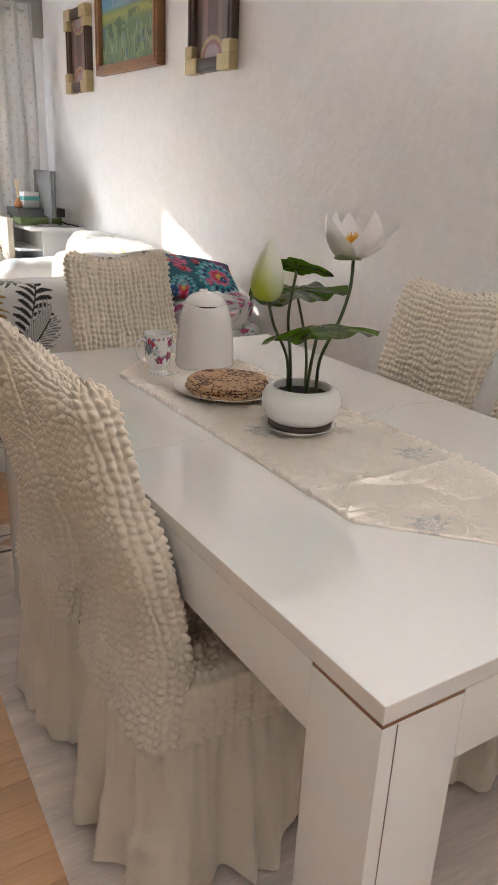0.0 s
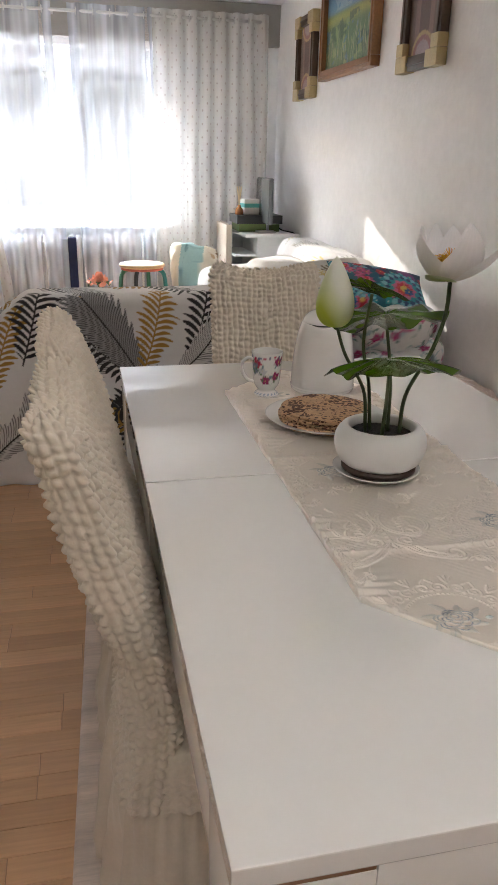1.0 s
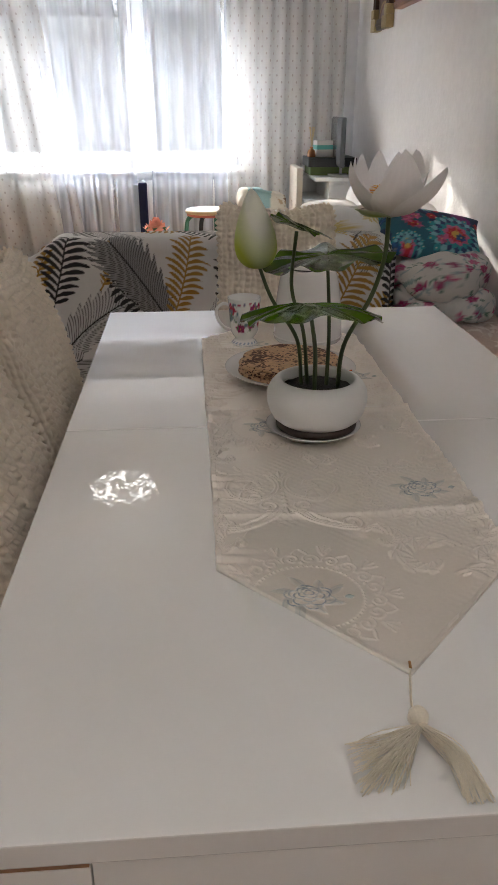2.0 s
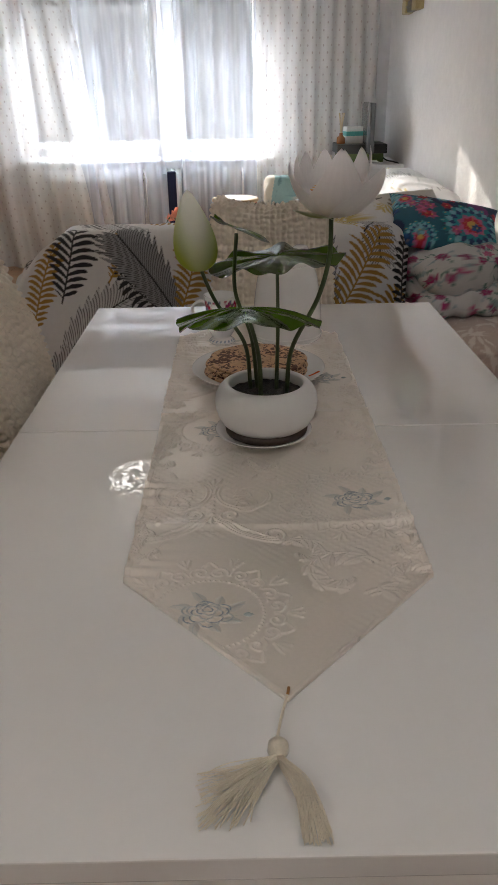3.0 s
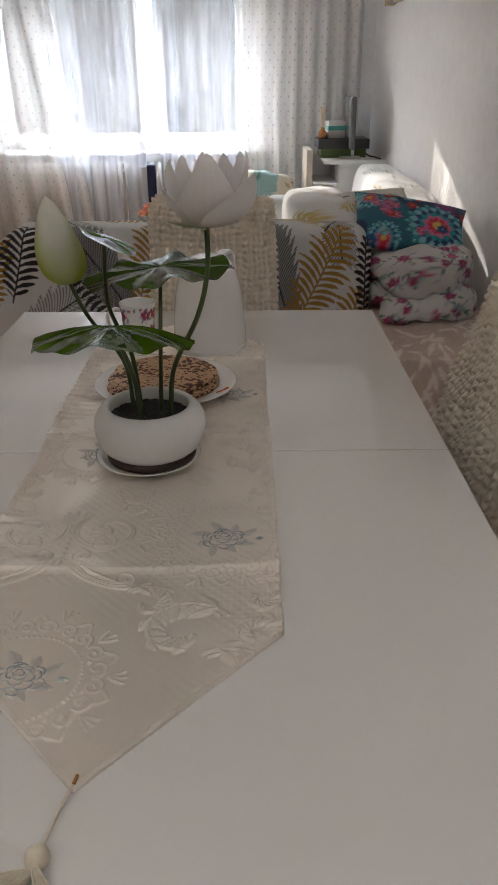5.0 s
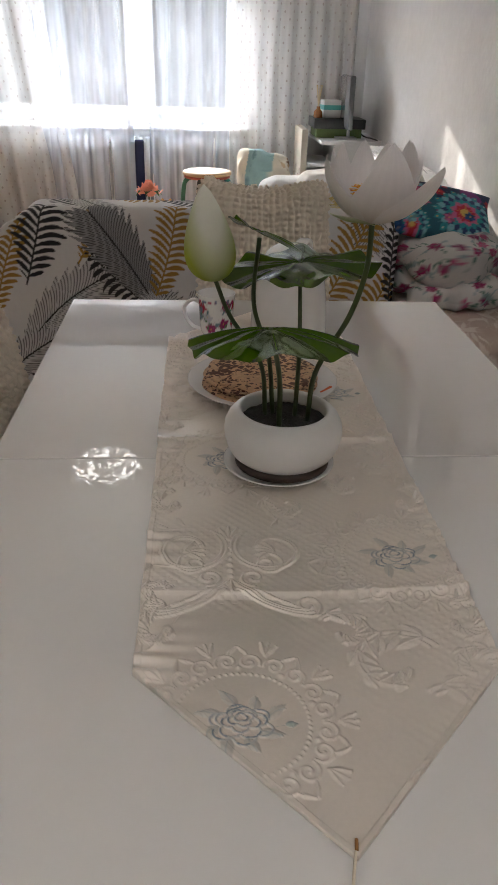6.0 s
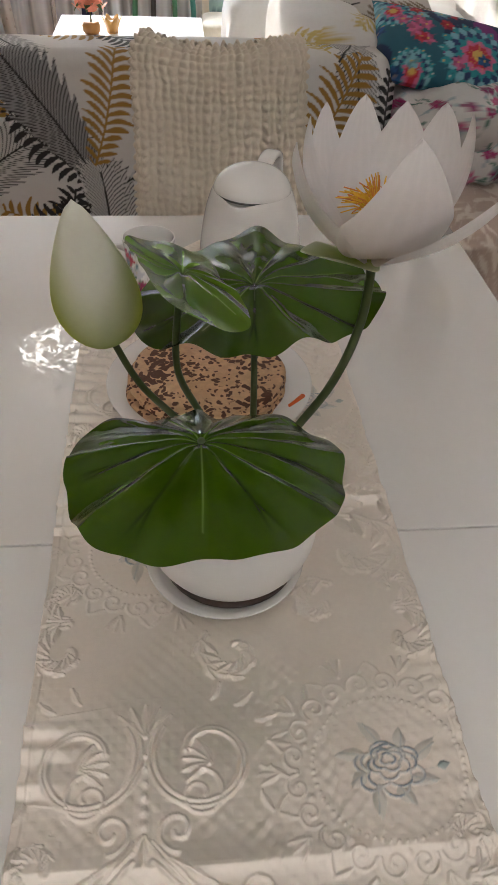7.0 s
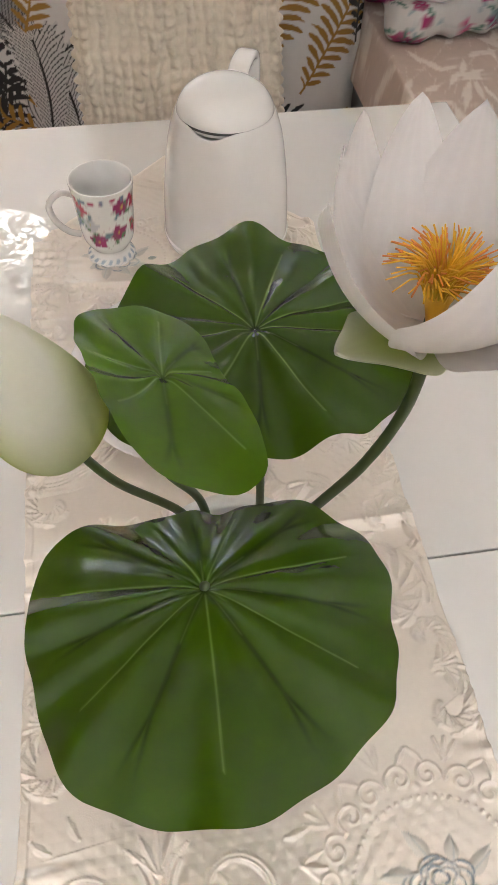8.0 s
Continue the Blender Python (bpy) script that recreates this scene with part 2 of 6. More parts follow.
def sheer(name, colour, cover, dots=False, glow_through=0.25):
    """Net curtain: threads with gaps; dots are denser woven spots in staggered rows."""
    m = bpy.data.materials.new(name)
    m.use_nodes = True
    nt = m.node_tree
    N, L = nt.nodes, nt.links
    N.remove(N["Principled BSDF"])
    co = N.new("ShaderNodeTexCoord")
    noise_t = N.new("ShaderNodeTexNoise")
    noise_t.inputs["Scale"].default_value = 1.0
    gather = N.new("ShaderNodeMapping")
    gather.inputs["Scale"].default_value = (9.0, 0.5, 1.0)
    L.new(co.outputs["UV"], gather.inputs["Vector"])
    L.new(gather.outputs["Vector"], noise_t.inputs["Vector"])
    fac_lo, fac_hi = (0.0, 1.0) if dots else (0.34, 0.66)
    fac = N.new("ShaderNodeMapRange")
    fac.inputs["To Min"].default_value, fac.inputs["To Max"].default_value = cover * 0.45, min(cover * 1.6, 0.95)
    fac.inputs["From Min"].default_value, fac.inputs["From Max"].default_value = fac_lo, fac_hi
    L.new(noise_t.outputs["Fac"], fac.inputs["Value"])
    out = fac.outputs["Result"]
    dif, tra, clear = N.new("ShaderNodeBsdfDiffuse"), N.new("ShaderNodeBsdfTranslucent"), N.new("ShaderNodeBsdfTransparent")
    dif.inputs["Color"].default_value = tra.inputs["Color"].default_value = (*colour, 1)
    if dots:
        spots = None
        for shift in ((0.0, 0.0, 0.0), (0.5, 0.5, 0.0)):
            mp = N.new("ShaderNodeMapping")
            mp.inputs["Scale"].default_value = (1 / 0.085, 1 / 0.095, 1)
            mp.inputs["Location"].default_value = shift
            L.new(co.outputs["UV"], mp.inputs["Vector"])
            fr = N.new("ShaderNodeVectorMath")
            fr.operation = "FRACTION"
            L.new(mp.outputs[0], fr.inputs[0])
            dist = N.new("ShaderNodeVectorMath")
            dist.operation = "DISTANCE"
            dist.inputs[1].default_value = (0.5, 0.5, 0)
            L.new(fr.outputs[0], dist.inputs[0])
            lt = N.new("ShaderNodeMath")
            lt.operation = "LESS_THAN"
            lt.inputs[1].default_value = 0.085
            L.new(dist.outputs["Value"], lt.inputs[0])
            if spots is None:
                spots = lt.outputs[0]
            else:
                mx = N.new("ShaderNodeMath")
                mx.operation = "MAXIMUM"
                L.new(spots, mx.inputs[0])
                L.new(lt.outputs[0], mx.inputs[1])
                spots = mx.outputs[0]
        cm = N.new("ShaderNodeMix")
        cm.data_type = "RGBA"
        cm.inputs["A"].default_value = (*colour, 1)
        cm.inputs["B"].default_value = (0.44, 0.41, 0.39, 1)
        L.new(spots, cm.inputs["Factor"])
        L.new(cm.outputs["Result"], dif.inputs["Color"])
        L.new(cm.outputs["Result"], tra.inputs["Color"])
        mx = N.new("ShaderNodeMath")
        mx.operation = "MAXIMUM"
        L.new(out, mx.inputs[0])
        L.new(spots, mx.inputs[1])
        out = mx.outputs[0]
    cloth = N.new("ShaderNodeMixShader")
    cloth.inputs[0].default_value = glow_through
    L.new(dif.outputs[0], cloth.inputs[1])
    L.new(tra.outputs[0], cloth.inputs[2])
    ms = N.new("ShaderNodeMixShader")
    L.new(out, ms.inputs[0])
    L.new(clear.outputs[0], ms.inputs[1])
    L.new(cloth.outputs[0], ms.inputs[2])
    L.new(ms.outputs[0], N["Material Output"].inputs["Surface"])
    return m


def clear_glass(name, tint=(1, 1, 1)):
    m = bpy.data.materials.new(name)
    m.use_nodes = True
    b = m.node_tree.nodes["Principled BSDF"]
    b.inputs["Base Color"].default_value = (*tint, 1)
    b.inputs["Transmission Weight"].default_value = 1.0
    b.inputs["Roughness"].default_value = 0.0
    b.inputs["IOR"].default_value = 1.45
    return m


# Darkened paint for the unseen west and south walls, to cut bounce light.
DARKENED_WALL = surface("bounce_damping_paint", (0.30, 0.225, 0.165), 0.75, var=0.08, scales=(2, 30), bump=0.4, bump_scale=60)
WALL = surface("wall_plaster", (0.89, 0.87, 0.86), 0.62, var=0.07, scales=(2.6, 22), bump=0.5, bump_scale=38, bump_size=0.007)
CEILING = surface("ceiling_paint", (0.86, 0.85, 0.83), 0.8, var=0.04, bump=0.3, bump_scale=120)
TAUPE = surface("taupe_paint", (0.36, 0.34, 0.315), 0.7, var=0.06)
FLOOR_BASE = surface("floor_joint", (0.30, 0.16, 0.08), 0.6)
LAMINATE = surface("beech_laminate", (0.60, 0.36, 0.20), 0.33, var=0.22, scales=(2.0, 30), stretch=(0.25, 4, 1), bump=0.06, bump_scale=60, random_tint=0.13)
RUG = surface("rug_pile", (0.5, 0.45, 0.41), 0.95, var=0.22, scales=(3.0, 40), stretch=(0.6, 6, 1), bump=0.7, bump_scale=260, bump_size=0.004, printed=True, sheen=0.2)
GLOSS = surface("white_gloss_lacquer", (0.80, 0.785, 0.765), 0.02, var=0.015, coat=1.0, spec=0.7)
GLOSS.node_tree.nodes["Principled BSDF"].inputs["Coat IOR"].default_value = 1.9
GLOSS_SIDE = surface("white_lacquer_edge", (0.80, 0.78, 0.755), 0.16, var=0.02, coat=0.25)
STRIP = surface("brown_veneer", (0.30, 0.15, 0.075), 0.45, var=0.25, scales=(8, 90))
GROOVE = surface("panel_joint", (0.22, 0.2, 0.18), 0.8)
COVER = surface("seersucker_cloth", (0.70, 0.615, 0.505), 0.9, var=0.12, scales=(7, 120), bump=0.45, bump_scale=420, bump_size=0.0015, sheen=0.25)
SKIRT = surface("skirt_cloth", (0.64, 0.56, 0.455), 0.88, var=0.08, scales=(6, 140), bump=0.25, bump_scale=500, bump_size=0.001, sheen=0.3)
CHAIR_WOOD = surface("dark_chair_wood", (0.13, 0.07, 0.04), 0.45, var=0.25)
LEAF_COVER = surface("leaf_print_cover", (0.8, 0.8, 0.8), 0.85, var=0.05, bump=0.25, bump_scale=500, bump_size=0.001, printed=True, sheen=0.15)
RUNNER = surface("jacquard_satin", (0.6, 0.55, 0.47), 0.31, metal=0.42, var=0.05, scales=(8, 200), bump=0.12, bump_scale=900, bump_size=0.0006, printed=True, sheen=0.15, spec=0.9)
CERAMIC = surface("matt_white_ceramic", (0.79, 0.785, 0.77), 0.3, var=0.02, coat=0.1)
GLAZE = surface("white_glaze", (0.80, 0.785, 0.765), 0.12, var=0.02, coat=0.4)
SOIL = surface("dark_gravel", (0.035, 0.03, 0.028), 0.6, var=0.5, scales=(60, 400), bump=1.0, bump_scale=300, bump_size=0.004)
LEAF = surface("lotus_leaf", (0.05, 0.11, 0.03), 0.18, var=0.12, scales=(14, 120), bump=0.12, bump_scale=60, bump_size=0.003, printed=True, through_light=0.20, coat=0.1, spec=0.4)
LEAF.node_tree.nodes["Principled BSDF"].inputs["Coat Roughness"].default_value = 0.12
STEM = surface("green_stem", (0.05, 0.075, 0.02), 0.45, var=0.2, scales=(20, 150))
PETAL = surface("white_petal", (0.8, 0.78, 0.76), 0.55, var=0.03, scales=(20, 200), printed=True, through_light=0.36)
STAMEN = surface("yellow_stamen", (0.78, 0.4, 0.03), 0.6, var=0.2, scales=(40, 300), printed=True)
WOOD_FRAME = surface("red_brown_frame", (0.32, 0.15, 0.06), 0.35, var=0.3, scales=(10, 80), stretch=(1, 0.4, 1))
DARK_FRAME = surface("dark_brown_moulding", (0.085, 0.05, 0.032), 0.3, var=0.3, scales=(10, 80))
GOLD = surface("gold_corner", (0.55, 0.43, 0.22), 0.4, metal=0.3, var=0.2, scales=(30, 200), bump=0.6, bump_scale=200, bump_size=0.003)
PICTURE = surface("oil_paint", (0.5, 0.5, 0.5), 0.4, printed=True, var=0.25, scales=(30, 120), bump=0.5, bump_scale=180, bump_size=0.003)
WHITE_PVC = surface("white_window_plastic", (0.8, 0.8, 0.8), 0.3, var=0.02)
GREY_SHUTTER = surface("grey_shutter", (0.4, 0.4, 0.41), 0.5)
RADIATOR = surface("radiator_enamel", (0.78, 0.77, 0.74), 0.35, var=0.03)
STEEL = surface("brushed_steel", (0.55, 0.55, 0.55), 0.3, metal=1.0)
NET = sheer("plain_net", (0.83, 0.87, 0.97), 0.48, glow_through=0.012)
NET_DOTS = sheer("spotted_net", (0.88, 0.87, 0.86), 0.68, dots=True, glow_through=0.018)
GLASS = clear_glass("window_glass")

# ---- the room ----
WX, FY, CZ = 1.975, 6.25, 2.42      # long wall, window wall, ceiling
X0, Y0 = -2.7, -3.4
auto(tagged(part("wall_east", box(WX, WX + 0.2, Y0, FY + 0.3, 0, CZ), WALL), "white textured plaster wall", "wall", kind="structure"))
# Unseen west wall; its narrow opening is sized to pass the added side lamp.
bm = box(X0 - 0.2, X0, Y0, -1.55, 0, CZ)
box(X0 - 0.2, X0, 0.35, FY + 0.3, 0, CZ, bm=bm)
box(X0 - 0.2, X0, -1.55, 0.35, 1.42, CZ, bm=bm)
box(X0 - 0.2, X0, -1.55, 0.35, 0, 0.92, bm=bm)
tagged(part("wall_west", bm, DARKENED_WALL, smooth=False), "unseen wall darkened to cut bounce, with an assumed window opening", "wall", kind="structure")
tagged(part("wall_south", box(X0, WX, Y0 - 0.2, Y0, 0, CZ), DARKENED_WALL), "unseen rear wall darkened to cut bounce", "wall", kind="structure")
WIN_X0, WIN_X1, WIN_Z0, WIN_Z1 = -0.86, 1.07, 0.82, 2.08
bm = box(X0, WIN_X0, FY, FY + 0.3, 0, CZ)
box(WIN_X1, WX, FY, FY + 0.3, 0, CZ, bm=bm)
box(WIN_X0, WIN_X1, FY, FY + 0.3, 0, WIN_Z0 - 0.03, bm=bm)
box(WIN_X0, WIN_X1, FY, FY + 0.3, WIN_Z1, CZ, bm=bm)
for o in [part("wall_north", bm, WALL, smooth=False)]:
    tagged(o, "white wall with a wide window opening", "wall", kind="structure")
tagged(part("ceiling", box(X0 - 0.2, WX + 0.2, Y0 - 0.2, FY + 0.3, CZ, CZ + 0.15), CEILING, smooth=False), "white painted ceiling", "ceiling", kind="structure")
tagged(part("trim", box(X0, WX - 0.003, FY - 0.05, FY - 0.002, 2.13, CZ - 0.003, 0.004), TAUPE, smooth=False), "taupe shutter box above the window", "trim", kind="structure")
floor = tagged(part("floor", box(X0 - 0.2, WX + 0.2, Y0 - 0.2, FY + 0.3, -0.12, -0.0035), FLOOR_BASE, smooth=False), "beech laminate strip floor", "floor", kind="structure")

# ---- bright distance outside ----
def glow(name, low, high):
    m = bpy.data.materials.new(name)
    m.use_nodes = True
    N, L = m.node_tree.nodes, m.node_tree.links
    N.remove(N["Principled BSDF"])
    em, nz, rp = N.new("ShaderNodeEmission"), N.new("ShaderNodeTexNoise"), N.new("ShaderNodeMapRange")
    co = N.new("ShaderNodeTexCoord")
    nz.inputs["Scale"].default_value, nz.inputs["Detail"].default_value = 0.35, 5.0
    rp.inputs["From Min"].default_value, rp.inputs["From Max"].default_value = 0.4, 0.6
    rp.inputs["To Min"].default_value, rp.inputs["To Max"].default_value = low, high
    em.inputs["Color"].default_value = (0.88, 0.94, 1.0, 1)
    L.new(co.outputs["Object"], nz.inputs["Vector"])
    L.new(nz.outputs["Fac"], rp.inputs["Value"])
    L.new(rp.outputs["Result"], em.inputs["Strength"])
    L.new(em.outputs[0], N["Material Output"].inputs["Surface"])
    return m


tagged(part("backdrop", box(-45, 45, 31.0, 31.2, -14, 9.0), glow("hazy_distance", 0.26, 0.50), smooth=False), "bright hazy distance outside the window", "backdrop", kind="structure")

# ---- window, radiator, curtains ----
window = thing("window_1", "white double window with a half-lowered shutter", "window", kind="structure", at=pose(0, FY + 0.16, 0))


def bar(name, x0, x1, z0, z1, parent, material=WHITE_PVC, y0=-0.035, y1=0.035, bevel=0.006):
    return auto(part(name, box(x0, x1, y0, y1, z0, z1, bevel), material, parent))


bar("window_frame", WIN_X0, WIN_X1, WIN_Z1 - 0.05, WIN_Z1, window)
bar("window_frame", WIN_X0, WIN_X1, WIN_Z0, WIN_Z0 + 0.05, window)
bar("window_frame", WIN_X0, WIN_X0 + 0.05, WIN_Z0 + 0.05, WIN_Z1 - 0.05, window)
bar("window_frame", WIN_X1 - 0.05, WIN_X1, WIN_Z0 + 0.05, WIN_Z1 - 0.05, window)
bar("mullion", 0.285, 0.365, WIN_Z0 + 0.05, WIN_Z1 - 0.05, window, y0=-0.045, y1=0.03)
for a, b in ((WIN_X0 + 0.05, 0.285), (0.365, WIN_X1 - 0.05)):
    z0, z1 = WIN_Z0 + 0.05, WIN_Z1 - 0.05
    sash = part("sash", box(a, a + 0.06, -0.06, 0.0, z0, z1, 0.006), WHITE_PVC, window)
    bar("sash_rail", b - 0.06, b, z0, z1, sash, y0=-0.06, y1=0.0)
    bar("sash_rail", a + 0.06, b - 0.06, z0, z0 + 0.06, sash, y0=-0.06, y1=0.0)
    bar("sash_rail", a + 0.06, b - 0.06, z1 - 0.06, z1, sash, y0=-0.06, y1=0.0)
    pane = part("pane", box(a + 0.06, b - 0.06, -0.034, -0.028, z0 + 0.06, z1 - 0.06), GLASS, sash, smooth=False)
    pane.visible_shadow = False
    slat_mesh = None
    for k in range(3):
        z = z1 - 0.045 * (k + 1)
        if slat_mesh is None:
            o = part("shutter_slat", box(a, b, 0.06, 0.075, -0.022, 0.022, 0.005), GREY_SHUTTER, window)
            slat_mesh = o.data
        else:
            o = link("shutter_slat", slat_mesh, None, window)
        o.location = (0, 0, z)
handle = part("handle", box(0.39, 0.405, -0.11, -0.06, 1.28, 1.42, 0.006), WHITE_PVC, window, "white plastic window handle")
tagged(part("window_sill", box(WIN_X0 - 0.06, WIN_X1 + 0.06, FY - 0.105, FY + 0.1, WIN_Z0 - 0.028, WIN_Z0 - 0.001, 0.006), WHITE_PVC), "white plastic window sill", "sill", kind="structure")

radiator = thing("radiator", "cream enamelled column radiator below the window", "radiator", at=pose(0.0, FY - 0.06, 0))
col = None
for k in range(34):
    if col is None:
        o = part("column", box(-0.017, 0.017, -0.04, 0.04, 0.14, 0.74, 0.014, 3), RADIATOR, radiator)
        col = o.data
    else:
        o = link("column", col, None, radiator)
    o.location = (-0.68 + k * 0.05, 0, 0)
for z in (0.2, 0.68):
    link("pipe", tube("pipe", [(-0.7, 0, z), (0.2, 0, z), (0.99, 0, z)], 0.02, 6, 10), RADIATOR, radiator)
for x in (-0.6, 0.88):
    part("foot", box(x - 0.015, x + 0.015, -0.03, 0.03, 0.0, 0.15, 0.004), RADIATOR, radiator)

ROD_Z, ROD_Y = 2.275, FY - 0.17
rod = thing("curtain_rod", "brushed steel curtain rod above the window", "curtain rod", at=pose(0, ROD_Y, ROD_Z))
link("pole", tube("pole", [(X0 + 0.5, 0, 0), (0, 0, 0), (1.80, 0, 0)], 0.011, 8, 12), STEEL, rod)
link("finial", lathe("finial", [(0.0, -0.02), (0.016, -0.016), (0.02, 0.0), (0.016, 0.016), (0.0, 0.02)], 16, (1.81, 0, 0)), STEEL, rod)
for x in (-1.6, 0.28, 1.78):
    part("bracket", box(x - 0.008, x + 0.008, 0.0, 0.118, -0.012, 0.012, 0.002), STEEL, rod)


def curtain(name, x0, x1, material, label, folds, depth, seed, flare=0.0, z0=0.02, top=ROD_Z + 0.05, pull=None):
    """A hanging net panel with soft folds and steel eyelets on the rod."""
    ob = thing(name, label, "curtain", "window curtains", at=pose(0, ROD_Y, 0))
    n, m = 60, folds * 18
    s = np.linspace(0, 1, m)[None, :]
    zz = np.linspace(top, z0, n)[:, None]
    f = (top - zz) / (top - z0)
    x = x0 + (x1 - x0) * s + flare * f ** 1.2 * s
    if pull is not None:
        x = x + pull * np.sin(np.pi * f) * (1 - s * 0.4)
    x = x + 0.012 * fuzz(s * 14, f * 4, seed)
    y = depth * np.sin(2 * np.pi * folds * s + 0.7 * fuzz(s * 5, f * 2.0, seed + 1)) * (0.75 + 0.45 * fuzz(s * 9, f * 1.5, seed + 2))
    y = y * (0.7 + 0.5 * f) - 0.0 * x
    P = np.stack([x, y, zz + 0 * s], -1)
    me = grid(name, P)
    uv = me.uv_layers.new(name="UVMap")
    U = np.stack([np.broadcast_to((x1 - x0) * 1.5 * s, P.shape[:2]), np.broadcast_to(zz, P.shape[:2])], -1).reshape(-1, 2)
    li = np.empty(len(me.loops), np.int32)
    me.loops.foreach_get("vertex_index", li)
    uv.data.foreach_set("uv", U[li].astype(np.float32).ravel())
    link("net", me, material, ob)
    ring = None
    for k in range(folds):
        xk = x0 + (x1 - x0) * (k + 0.5) / folds
        if ring is None:
            a = np.linspace(0, 2 * np.pi, 20, endpoint=False)
            b = np.linspace(0, 2 * np.pi, 8, endpoint=False)
            ring = grid("eyelet", np.stack([0.004 * np.sin(b)[None] + 0 * a[:, None], (0.021 + 0.005 * np.cos(b)[None]) * np.cos(np.append(a[:-1], a[0])[:, None]),
                        (0.021 + 0.005 * np.cos(b)[None]) * np.sin(np.append(a[:-1], a[0])[:, None])], -1), around=True)
        o = link("eyelet", ring, STEEL, ob)
        o.location = (xk, 0, ROD_Z)
    return ob


curtain("net_curtain", 0.98, 1.86, NET_DOTS, "white spotted net curtain on steel eyelets", 8, 0.035, 5)
curtain("net_curtain", 0.385, 0.98, NET, "sheer white net curtain on steel eyelets", 5, 0.022, 9)
curtain("net_curtain", -0.36, 0.275, NET, "sheer white net curtain on steel eyelets", 5, 0.024, 12)
curtain("net_curtain", -1.45, -0.36, NET_DOTS, "white spotted net curtain, its hem swung aside", 7, 0.045, 21, flare=0.26)

# ---- dining table ----
TX0, TX1, TY0, TY1, TZ = 0.461, 1.359, 0.435, 2.03, 0.76
SEAM = 1.2265
table = thing("dining_table", "white high-gloss extending dining table with block legs", "table", at=pose(0, 0, 0))
for a, b in ((TY0, SEAM - 0.0009), (SEAM + 0.0009, TY1)):
    part("tabletop", box(TX0, TX1, a, b, TZ - 0.026, TZ, 0.002, 2), GLOSS, table, smooth=False)
LEG = 0.128
for x in (TX0 + 0.004, TX1 - 0.004 - LEG):
    for y in (TY0 + 0.004, TY1 - 0.004 - LEG):
        leg = auto(part("leg", box(x, x + LEG, y, y + LEG, 0.006, TZ - 0.036, 0.002), GLOSS_SIDE, table))
        part("veneer_strip", box(x + 0.001, x + LEG - 0.001, y + 0.001, y + LEG - 0.001, TZ - 0.036, TZ - 0.026), STRIP, leg, "brown veneer strip", smooth=False)
        near = y < 1.0
        yf = y - 0.0006 if near else y + LEG - 0.0004
        part("panel_joint", box(x + 0.022, x + 0.0235, yf, yf + 0.001, 0.01, TZ - 0.037), GROOVE, leg, smooth=False)
AP0 = TZ - 0.135
for x in (TX0 + 0.005, TX1 - 0.005 - 0.02):
    for a, b in ((TY0 + 0.005 + LEG, SEAM - 0.001), (SEAM + 0.001, TY1 - 0.005 - LEG)):
        auto(part("apron", box(x, x + 0.02, a, b, AP0, TZ - 0.0262, 0.0015), GLOSS_SIDE, table))
for y in (TY0 + 0.005, TY1 - 0.005 - 0.02):
    auto(part("apron", box(TX0 + 0.005 + LEG, TX1 - 0.005 - LEG, y, y + 0.02, AP0, TZ - 0.0262, 0.0015), GLOSS_SIDE, table))


# ---- covered chairs ----
def puffs(a, b, wa, wb, seed):
    """Height 0..1 of a gathered bubble weave with cells wa by wb."""
    j = 0.30 * fuzz(a / wa * 0.9, b / wb * 0.9, seed)
    k = 0.42 * fuzz(a / wa * 0.7 + 9, b / wb * 0.8, seed + 1)
    row = np.floor(b / wb + k)
    pa = np.abs(np.sin(np.pi * (a / wa + j)))
    pb = np.abs(np.sin(np.pi * (b / wb + k)))
    size = 0.72 + 0.28 * np.sin(row * 12.9 + np.floor(a / wa + j) * 78.2)
    return (pa ** 0.7) * (pb ** 0.75) * size


def rounded_loop(half_x, half_y, power_x, power_y, m):
    """Evenly spaced points round a rounded rectangle, with outward normals and arc length."""
    a = np.linspace(0, 2 * np.pi, 4001)
    x = half_x * np.sign(np.cos(a)) * np.abs(np.cos(a)) ** power_x
    y = half_y * np.sign(np.sin(a)) * np.abs(np.sin(a)) ** power_y
    s = np.concatenate([[0], np.cumsum(np.hypot(np.diff(x), np.diff(y)))])
    q = np.linspace(0, s[-1], m, endpoint=False)
    x, y = np.interp(q, s, x), np.interp(q, s, y)
    tx, ty = np.roll(x, -1) - np.roll(x, 1), np.roll(y, -1) - np.roll(y, 1)
    ln = np.hypot(tx, ty) + 1e-9
    return x, y, ty / ln, -tx / ln, q


